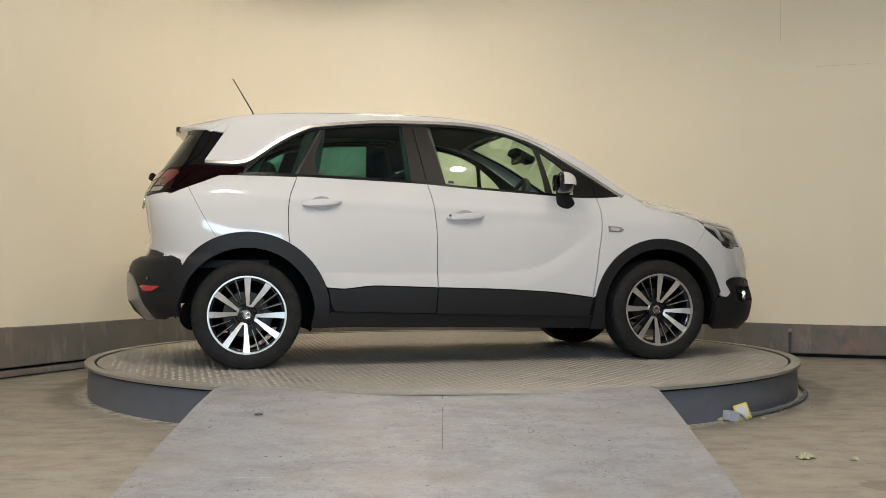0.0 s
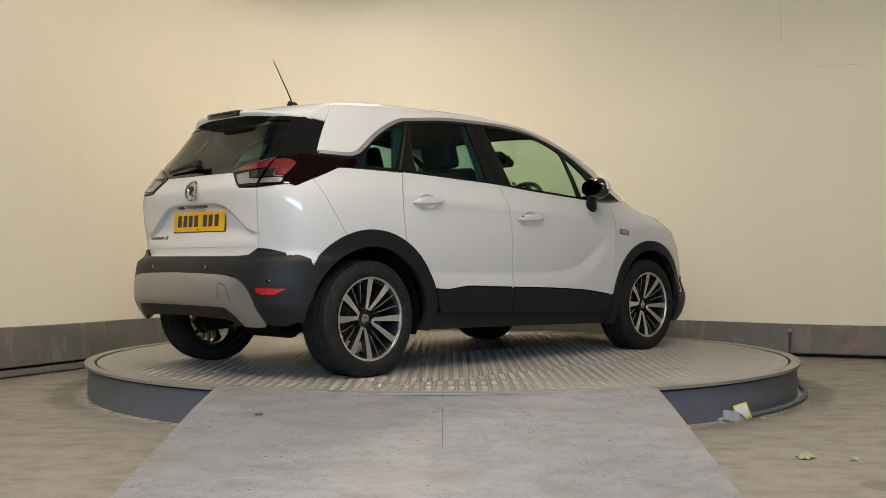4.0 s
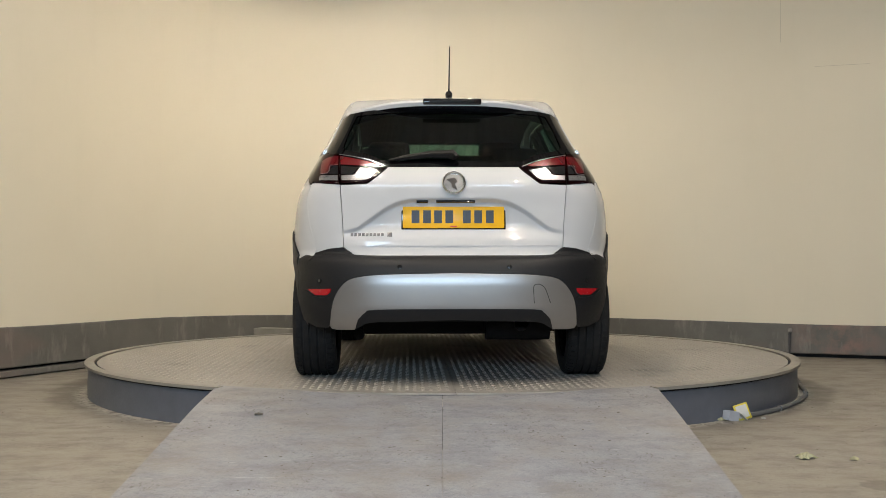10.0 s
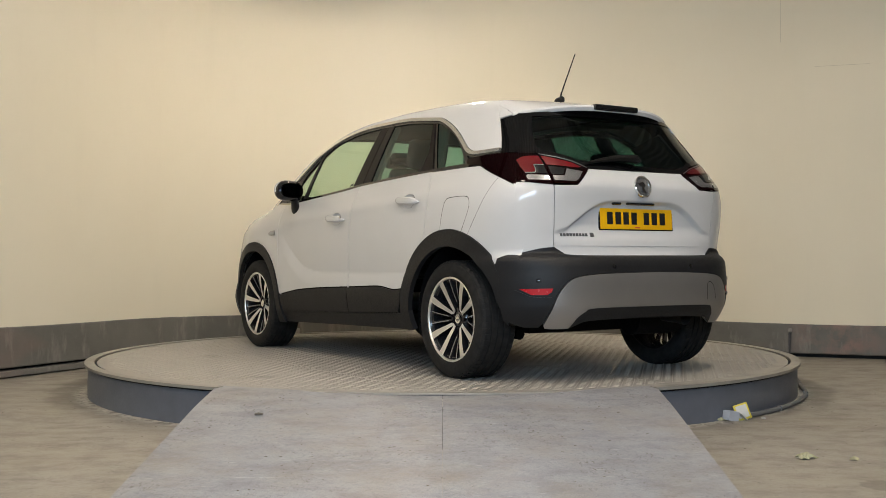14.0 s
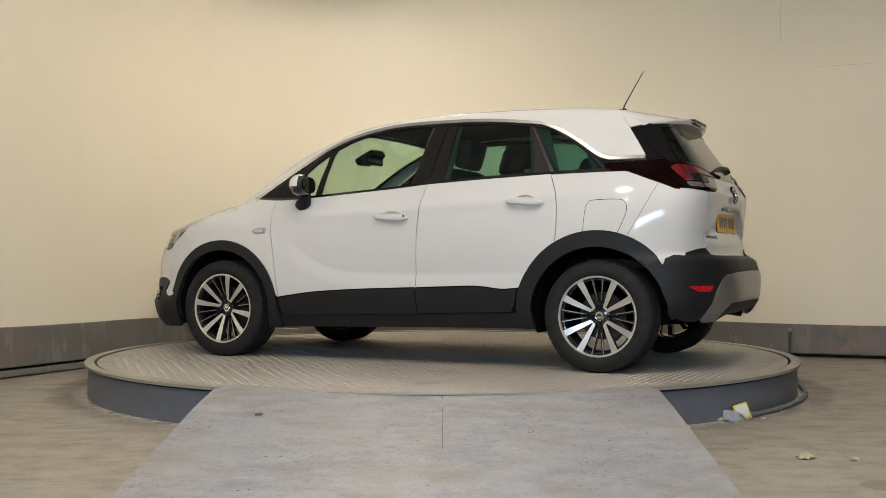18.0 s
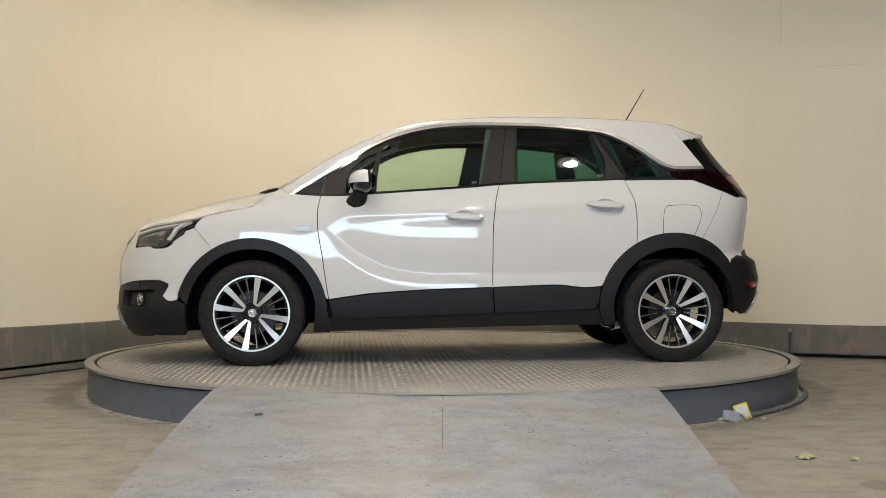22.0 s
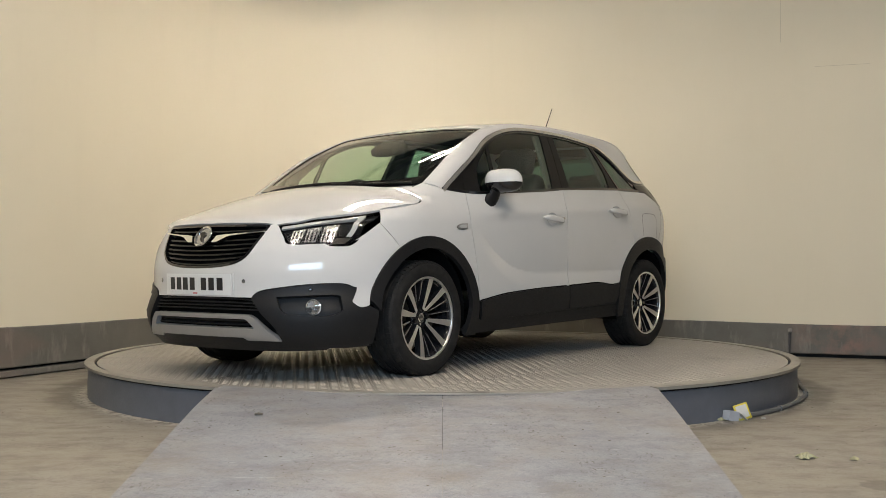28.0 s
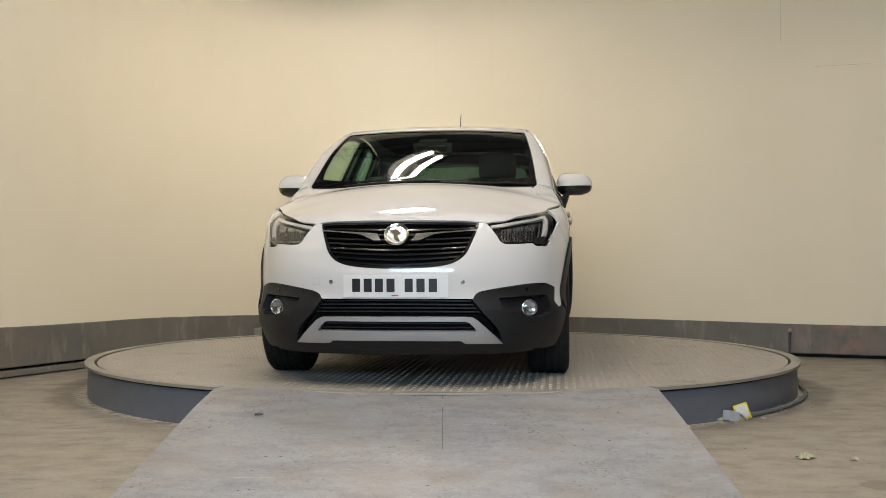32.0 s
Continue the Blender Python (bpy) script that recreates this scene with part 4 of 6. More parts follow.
panel("roof", [*SEAM, *[(u, -v) for u, v in SEAM[::-1]]], "T", PAINT, car, grid=0.06, lift=-0.0005, label="white roof")
pair("window_strip", ribbon(curve([(2.381, 1.047), (2.195, 1.166), (2.021, 1.273), (1.848, 1.379), (1.673, 1.447), (1.495, 1.488), (1.317, 1.507), (1.102, 1.511), (0.780, 1.506),
                                   (0.479, 1.477), (0.389, 1.463), (0.284, 1.420), (0.180, 1.362), (0.078, 1.290), (0.027, 1.256), (-0.024, 1.236), (-0.080, 1.231), (-0.236, 1.236)]), 0.019),
     TRIM, (car, car), lift=0.007, thick=0.01, grid=0.03, label="chrome strip over the side windows")
pair("window_gasket", ribbon(curve(off(RAIL, 0, -0.014)), 0.022), GLOSS_BLACK, (car, car), lift=-0.002, thick=0.006, grid=0.2)
pair("belt_strip", ribbon(curve(BELT), -0.014), GLOSS_BLACK, (car, car), lift=0.002, thick=0.008, grid=0.2, label="black belt moulding")
pair("corner_trim", [(2.360, 1.053), (2.157, 1.187), (2.192, 1.045)], SATIN_BLACK, (car, car), lift=-0.002, label="black triangular corner trim")
pair("quarter_frame", curve([(0.463, 1.465), (0.372, 1.453), (0.278, 1.409), (0.181, 1.350), (0.079, 1.273), (-0.034, 1.167)], [(-0.050, 1.153), (0.277, 1.148)]), GLOSS_BLACK, (car, car), lift=-0.005,
     holes=[curve([(0.438, 1.447), (0.356, 1.429), (0.269, 1.385), (0.183, 1.330), (0.083, 1.247), (-0.002, 1.170)], [(0.265, 1.162), (0.348, 1.293)])])
pair("quarter_window", curve([(0.442, 1.451), (0.356, 1.433), (0.269, 1.389), (0.183, 1.334), (0.083, 1.251), (-0.012, 1.166)], [(0.267, 1.157), (0.352, 1.293)]), GLASS_R, (car, car), lift=-0.010, thick=0, grid=0.03,
     label="dark tinted rear quarter window")
pair("pillar_panel", curve([(-0.126, 1.408), (-0.232, 1.436)], [(-0.240, 1.395), (-0.304, 1.306), (-0.365, 1.214)], [(-0.245, 1.210), (-0.240, 1.238)]), FRIT, (car, car), lift=-0.003,
     label="gloss black rear pillar panel")
pair("spoiler_side", curve([(-0.052, SEAM_W[-1] - 0.004), (-0.126, 1.413)], [(-0.126, 1.413), (-0.235, 1.441)], [(-0.24, 1.452), (-0.15, 1.482)]), PAINT, (car, car), lift=0.0, grid=0.03)
pair("tail_lamp_side", curve([(-0.010, 1.196), (-0.230, 1.205), (-0.381, 1.200), (-0.425, 1.185)], [(-0.430, 1.17), (-0.445, 1.094), (-0.448, 1.032)], [(-0.365, 1.066), (-0.260, 1.105), (-0.150, 1.148)], [(-0.055, 1.151), (-0.02, 1.17)]),
     DARK_RED, (car, car), lift=0.002, label="smoked red tail lamp running onto the flank")

# black cladding
pair("door_cladding", curve([(2.138, 0.399), (2.008, 0.418), (1.870, 0.435), (1.664, 0.449), (1.458, 0.459), (1.145, 0.469)], [(1.133, 0.317), (1.665, 0.300), (2.116, 0.291)]), CLAD, fd, lift=0.008)
pair("door_cladding", curve([(1.138, 0.469), (0.976, 0.475), (0.752, 0.482), (0.632, 0.471), (0.563, 0.465), (0.474, 0.473)], [(0.489, 0.384), (0.512, 0.339)], [(0.7, 0.332), (1.126, 0.318)]), CLAD, rd, lift=0.008)
pair("sill", curve([(2.150, 0.286), (1.665, 0.294), (1.1, 0.312), (0.488, 0.332)], [(0.445, 0.240), (1.251, 0.226), (1.873, 0.213), (2.205, 0.206)]), CLAD, (car, car), lift=-0.006, thick=0.05, label="black sill")
pair("wheel_arch", curve(arc(FW, 0.453, 14, 168, 26), [(2.147, 0.30), (2.135, 0.206)], [(2.235, 0.206), (2.225, 0.29)], arc(FW, 0.388, 172, 8, 26)), CLAD, (car, car), lift=0.010, thick=0.03,
     label="black wheel-arch cladding")
pair("wheel_arch", curve(rear_arch(0.487)[::-1], arc(RW, 0.487, 60, 20, 10), [(0.475, 0.42), (0.475, 0.32), (0.440, 0.240)], [(0.375, 0.245), (0.385, 0.30)], arc(RW, 0.395, 5, 165, 26)), CLAD, (car, car), lift=0.010, thick=0.03,
     label="black wheel-arch cladding")

# inner skin in black, seen in the joints
pair("inner_skin", curve([(2.35, 1.03), (1.1, 1.09), (-0.05, 1.135)], [(-0.40, 1.05), (-0.42, 0.64)], arc(RW, 0.44, 140, 12, 20), [(0.45, 0.30), (2.15, 0.27)], arc(FW, 0.43, 172, 60, 16),
                         [(2.86, 0.73), (2.86, 0.90), (2.56, 0.99)]), DEEP, (car, car), lift=-0.013, thick=0, grid=0.1)

# bonnet, windscreen, cowl
HOOD_SIDE = on_side([(2.570, 1.018), (2.590, 0.988), (2.616, 0.969), (2.711, 0.947), (2.885, 0.917)])
HOOD_NOSE = on_front([(0.745, 0.914), (0.66, 0.884), (0.562, 0.853), (0.470, 0.834), (0.398, 0.833), (0.213, 0.840), (0.0, 0.840)])
half = curve([(2.640, 0.0), (2.62, 0.25), (2.567, 0.48), (2.492, 0.645)], [(2.515, 0.664)] + HOOD_SIDE, HOOD_NOSE)
panel("bonnet", half + [(u, -v) for u, v in half[::-1] if v > 1e-6], "T", PAINT, car, grid=0.05, label="white bonnet")
SCREEN_SIDE = [(u, v - 0.003) for u, v in SCREEN_LINE]
half = curve([(2.605, 0.0), (2.585, 0.25), (2.53, 0.48), (2.442, 0.668)], SCREEN_SIDE, [(1.716, 0.562), (1.722, 0.3), (1.727, 0.0)])
ins = curve([(2.545, 0.0), (2.525, 0.25), (2.47, 0.46), (2.385, 0.622)], [(2.27, 0.628), (2.10, 0.612), (1.95, 0.593), (1.83, 0.580), (1.750, 0.566)], [(1.745, 0.555), (1.750, 0.3), (1.755, 0.0)])
whole = lambda h: h + [(u, -v) for u, v in h[::-1] if v > 1e-6]
panel("windscreen_border", whole(half), "T", FRIT, car, grid=0.08, lift=-0.003, holes=[whole(ins)], label="black border of the windscreen")
half = [(u + (0.008 if u > 2.3 else -0.006 if u < 1.78 else 0.0), v + (0.006 if v > 0.1 else 0)) for u, v in ins]
panel("windscreen", whole(half), "T", GLASS_S, car, grid=0.025, lift=-0.006, thick=0, label="green-tinted windscreen")
half = curve([(2.642, 0.0), (2.627, 0.25), (2.58, 0.48), (2.50, 0.66)], [(2.43, 0.66), (2.53, 0.485), (2.588, 0.255), (2.608, 0.0)])
panel("cowl", whole(half), "T", CLAD, car, grid=0.1, lift=-0.012, label="black cowl under the windscreen")
for s, a, b in ((1, -0.45, 0.28), (-1, 0.12, 0.62)):
    pts = []
    for i in range(9):
        v = a + (b - a) * i / 8
        u = 2.612 - 0.25 * v * v - 0.05 * i / 8
        p, n = spot("T", u, v, 0.003)
        pts.append(p)
    part("wiper", tube_bm(pts, 0.0075, 6), SATIN_BLACK, car, "black windscreen wiper")

# front end
half = [(0.0, 0.450), (0.372, 0.449)] + curve([(0.380, 0.449), (0.402, 0.478), (0.471, 0.496), (0.635, 0.519), (0.733, 0.522), (CORNER_F, 0.503)], [(CORNER_F, 0.755), (0.745, 0.716), (0.688, 0.713)],
        [(0.668, 0.727), (0.532, 0.723), (0.490, 0.768), (0.440, 0.826), (0.402, 0.828)], [(0.404, 0.819), (0.377, 0.741), (0.345, 0.671), (0.296, 0.632), (0.227, 0.612), (0.115, 0.601), (0.0, 0.598)])
fb = panel("front_bumper", both(half), "F", PAINT, car, grid=0.04, label="white front bumper")
panel("tow_cover", ribbon([(-0.392, 0.552), (-0.430, 0.552), (-0.430, 0.518), (-0.392, 0.518), (-0.392, 0.552)], 0.0015), "F", SILVER, fb, lift=0.0006, thick=0, grid=0.2)
pair("bumper_corner", bumper_corner, PAINT, (fb, fb), lift=-0.0006, grid=0.04)
grille = panel("grille", both(curve([(0.0, 0.838), (0.398, 0.831)], [(0.406, 0.819), (0.379, 0.741), (0.347, 0.669), (0.298, 0.630), (0.228, 0.610), (0.115, 0.599), (0.0, 0.596)])[::-1]),
               "F", DEEP, car, lift=-0.045, thick=0, grid=0.06, label="black radiator grille with fine bars")
panel("grille_surround", both(curve([(0.0, 0.834), (0.390, 0.828)], [(0.402, 0.819), (0.375, 0.741), (0.343, 0.672), (0.294, 0.633), (0.226, 0.613), (0.115, 0.602), (0.0, 0.599)])), "F", GLOSS_BLACK, grille,
      lift=0.001, thick=0.045, grid=0.1, holes=[both(curve([(0.0, 0.822), (0.380, 0.818)], [(0.388, 0.812), (0.362, 0.742), (0.332, 0.680), (0.286, 0.644), (0.222, 0.625), (0.115, 0.614), (0.0, 0.611)]))])
for i in range(8):
    w0 = 0.802 - 0.024 * i
    reach = float(np.interp(w0, [0.60, 0.63, 0.67, 0.74, 0.82], [0.12, 0.27, 0.335, 0.365, 0.385]))
    line = [(reach * (k / 8 - 1), w0 - 0.018 * (1 - (k / 8 - 1) ** 2) * (0.4 + 0.09 * i)) for k in range(17)]
    panel("grille_bar", ribbon(line, 0.009), "F", GRILLE_BLACK, grille, lift=-0.010, thick=0.03, grid=0.1)
for s in (1, -1):
    line = curve([(0.395 * s, 0.790), (0.25 * s, 0.779), (0.150 * s, 0.773), (0.098 * s, 0.768)], [(0.078 * s, 0.733)], [(0.115 * s, 0.734), (0.150 * s, 0.750), (0.185 * s, 0.764), (0.26 * s, 0.773), (0.393 * s, 0.784)])
    panel("grille_wing", line if s > 0 else line[::-1], "F", CHROME, grille, lift=0.012, thick=0.02, grid=0.1, label="chrome wing bar beside the badge")


def badge(view, v, w, r, lift, parent, back, front):
    p, n = spot(view, v, w, lift)
    m = facing(p, n)
    ring = lathe_bm([(0.0, r), (0.010, r), (0.014, r * 0.93), (0.011, r * 0.84), (0.004, r * 0.82), (0.004, 0.0)], 40, axis="z")
    b = part("badge", ring, CHROME, parent, "round chrome maker's badge", at=m)
    # a plain swept shape on a dark disc
    disc = lathe_bm([(0.0, r * 0.82), (0.005, r * 0.82), (0.006, 0.0)], 32, axis="z")
    part("badge_disc", disc, back, parent, at=m)
    bm = bmesh.new()
    pts = [(-0.62, 0.30), (0.05, 0.42), (0.30, 0.10), (0.06, -0.12), (0.30, -0.62), (-0.16, -0.40), (-0.22, 0.02)]
    f = bm.faces.new([bm.verts.new((x * r, y * r, 0.007)) for x, y in pts])
    e = bmesh.ops.extrude_face_region(bm, geom=[f])
    bmesh.ops.translate(bm, verts=[k for k in e["geom"] if isinstance(k, bmesh.types.BMVert)], vec=(0, 0, 0.005))
    part("badge_emblem", bm, front, parent, at=m, smooth=False)


badge("F", 0.0, 0.762, 0.063, 0.008, grille, BADGE_SILVER, BRAKE)


def rear_plate(w, mat, label, lift):
    p, n = spot("B", 0.0, w, lift)
    n = Vector((-1, 0, 0.06)).normalized()
    root = part("number_plate", box_bm((0.520, 0.111, 0.006), (0, 0, 0), 0.002), mat, car, label, at=facing(p, n))
    holder = part("plate_holder", box_bm((0.535, 0.124, 0.008), (0, 0, -0.006), 0.003), GLOSS_BLACK, root)
    xs = (-0.195, -0.136, -0.080, -0.022, 0.068, 0.126, 0.186)
    for x in xs:
        part("plate_bar", box_bm((0.040, 0.066, 0.001), (x, 0.003, 0.0036)), PLATE_B, root, smooth=False)
    part("plate_mark", box_bm((0.034, 0.006, 0.001), (0.0, -0.046, 0.0036)), PLATE_RED, root, smooth=False)


def front_plate(w):
    """The white plate, bent to the bumper's curve."""
    def strip(v0, v1, w0, w1):
        n = 8 if v1 - v0 > 0.2 else 1
        return [(v0 + (v1 - v0) * k / n, w0) for k in range(n + 1)] + [(v1 + (v0 - v1) * k / n, w1) for k in range(n + 1)]
    root = panel("number_plate", strip(-0.260, 0.260, w - 0.0555, w + 0.0555), "F", PLATE_W, car, lift=0.010, thick=0.006, grid=0.07, label="white front number plate with dark bars")
    panel("plate_holder", strip(-0.269, 0.269, w - 0.0625, w + 0.0625), "F", PAINT, root, lift=0.006, thick=0.008, grid=0.07)
    for x in (-0.195, -0.136, -0.080, -0.022, 0.068, 0.126, 0.186):
        panel("plate_bar", strip(x - 0.020, x + 0.020, w - 0.030, w + 0.036), "F", PLATE_B, root, lift=0.0108, thick=0.001, grid=0.2)
    panel("plate_mark", strip(-0.017, 0.017, w - 0.049, w - 0.043), "F", PLATE_RED, root, lift=0.0108, thick=0.001, grid=0.2)


front_plate(0.514)

# lower front: black corners, intake, silver skid trim, lip
half_low = curve([(0.378, 0.444), (0.402, 0.473), (0.471, 0.492), (0.635, 0.515), (0.733, 0.518), (CORNER_F + 0.003, 0.500)], [(CORNER_F + 0.003, 0.192)],
                 [(0.72, 0.188), (0.632, 0.196), (0.526, 0.222)], [(0.521, 0.235), (0.498, 0.303), (0.434, 0.374)])
EDGE_C = on_front([(CORNER_F, w) for w in (0.50, 0.42, 0.34, 0.27, 0.192)])
corner_low = curve([(EDGE_C[0][0], 0.502), (3.172, 0.463), (3.126, 0.408), (3.098, 0.395), (3.050, 0.400)], [(3.000, 0.375), (3.004, 0.29), (2.996, 0.205)], [(3.10, 0.192)],
                   [(EDGE_C[4][0], 0.192), (EDGE_C[3][0], 0.27), (EDGE_C[2][0], 0.34), (EDGE_C[1][0], 0.42)])
for s, side in ((1, "L"), (-1, "R")):
    o = [(s * v, w) for v, w in half_low]
    rec = curve([(0.505, 0.450), (0.715, 0.462)], [(0.735, 0.455), (0.758, 0.385), (0.735, 0.358)], [(0.70, 0.352), (0.56, 0.364)], [(0.535, 0.385), (0.505, 0.445)])
    rec = [(s * v, w) for v, w in rec]
    low = panel("bumper_cladding", o, "F", CLAD, car, lift=0.008, thick=0.04, grid=0.04, holes=[rec], label="black lower bumper corner with fog lamp recess")
    panel("cladding_side", corner_low, side, CLAD, low, lift=0.007, thick=0.04, grid=0.04)
    panel("fog_recess", [(v + s * 0.0, w) for v, w in rec], "F", CLAD, low, lift=-0.030, thick=0, grid=0.05)
    p, n = spot("F", 0.668 * s, 0.408, -0.027)
    n = Vector((0.9, 0.4 * s, 0)).normalized()
    part("fog_lamp", lathe_bm([(0.0, 0.042), (0.016, 0.042), (0.018, 0.037), (0.010, 0.034), (0.004, 0.02), (0.002, 0.0)], 28, axis="z"), FOG_GLASS, low, "round clear fog lamp", at=facing(p, n))
    part("fog_cover", lathe_bm([(0.016, 0.040), (0.024, 0.025), (0.026, 0.0)], 24, axis="z"), LENS, low, at=facing(p, n))
    p, n = spot("F", 0.33 * s, 0.533, 0.0015)
    part("parking_sensor", lathe_bm([(0, 0.0105), (0.0015, 0.0105), (0.002, 0.008), (0.002, 0)], 18, axis="z"), BADGE_SILVER, fb, at=facing(p, n))
    p, n = spot("F", 0.635 * s, 0.49, 0.0095)
    part("parking_sensor", lathe_bm([(0, 0.010), (0.002, 0.010), (0.003, 0.008), (0.003, 0)], 18, axis="z"), GLOSS_BLACK, low, at=facing(p, n))
intake = panel("lower_intake", both([(0.0, 0.448), (0.378, 0.448), (0.440, 0.370), (0.50, 0.29), (0.50, 0.24), (0.0, 0.24)]), "F", DEEP, car, lift=-0.05, thick=0, grid=0.06, label="black lower air intake")
for w0, r in ((0.437, 0.375), (0.418, 0.39), (0.400, 0.405), (0.382, 0.42), (0.322, 0.385), (0.300, 0.39)):
    panel("intake_bar", ribbon([(r * (k / 6 - 1), w0) for k in range(13)], 0.007), "F", CLAD, intake, lift=-0.012, thick=0.025, grid=0.1)
panel("skid_trim", both(curve([(0.0, 0.361), (0.340, 0.360), (0.385, 0.352), (0.405, 0.342)], [(0.519, 0.232), (0.34, 0.234)], [(0.32, 0.246), (0.0, 0.246)])), "F", BRIGHT_SILVER, car, lift=0.014, thick=0.03, grid=0.04,
      holes=[both(curve([(0.0, 0.339), (0.345, 0.339)], [(0.362, 0.333), (0.392, 0.300), (0.394, 0.291)], [(0.0, 0.291)]))], label="satin silver front skid trim")
panel("front_lip", both(curve([(0.0, 0.244), (0.31, 0.244), (0.335, 0.232), (0.52, 0.228)], [(0.62, 0.208), (0.70, 0.203)], [(0.66, 0.178), (0.49, 0.172), (0.0, 0.170)])), "F", CLAD, car, lift=0.004, thick=0.08, grid=0.06,
      label="black front lip")

# headlamps
lamp_out = curve([(0.443, 0.827), (0.562, 0.848), (0.674, 0.879), (0.748, 0.910)], [(0.768, 0.86), (0.770, 0.800), (0.766, 0.757)], [(0.735, 0.722), (0.690, 0.719)], [(0.668, 0.732), (0.532, 0.728)],
                 [(0.495, 0.771), (0.455, 0.815)])
for s in (1, -1):
    m = lambda pts: [(s * v, w) for v, w in pts]
    hl = panel("headlamp", m(lamp_out), "F", GLOSS_BLACK, car, lift=-0.030, thick=0.01, grid=0.04, label="clear headlamp with dark housing and white light strip")
    panel("lamp_cover", m(lamp_out), "F", LENS, hl, lift=0.002, thick=0, grid=0.04)
    line = curve([(0.465, 0.820), (0.562, 0.837), (0.674, 0.866), (0.728, 0.886)], [(0.748, 0.862), (0.752, 0.81), (0.744, 0.765)])
    panel("light_strip", ribbon(m(line), 0.015 * -s), "F", WHITE_STRIP, hl, lift=-0.008, thick=0.015, grid=0.04)
    for v0 in (0.545, 0.607, 0.668):
        panel("lamp_cell", m([(v0 - 0.02, 0.742), (v0 + 0.024, 0.742), (v0 + 0.028, 0.812 + (v0 - 0.545) * 0.2), (v0 - 0.022, 0.800 + (v0 - 0.545) * 0.2)]), "F", LAMP_CHROME, hl, lift=-0.020, thick=0.03, grid=0.03)
        for k in (-0.012, 0.003, 0.018):
            panel("reflector_rib", m([(v0 + k - 0.003, 0.748), (v0 + k + 0.003, 0.748), (v0 + k + 0.003, 0.798), (v0 + k - 0.003, 0.796)]), "F", GLOSS_BLACK, hl, lift=-0.016, thick=0.008, grid=0.03)
    panel("indicator_cell", m([(0.690, 0.728), (0.732, 0.732), (0.748, 0.760), (0.70, 0.760)]), "F", BRAKE, hl, lift=-0.014, thick=0.01, grid=0.03)


# ---- rear end ----
half = curve([(0.0, 0.660), (0.465, 0.661), (0.520, 0.680), (0.562, 0.708)], [(0.565, 0.819), (0.577, 1.024)], [(0.448, 1.028), (0.430, 1.036), (0.338, 1.112), (0.345, 1.117)], [(0.0, 1.117)])
gate = panel("tailgate", both(half), "B", PAINT, car, grid=0.007, label="white tailgate with a hollow round the plate")
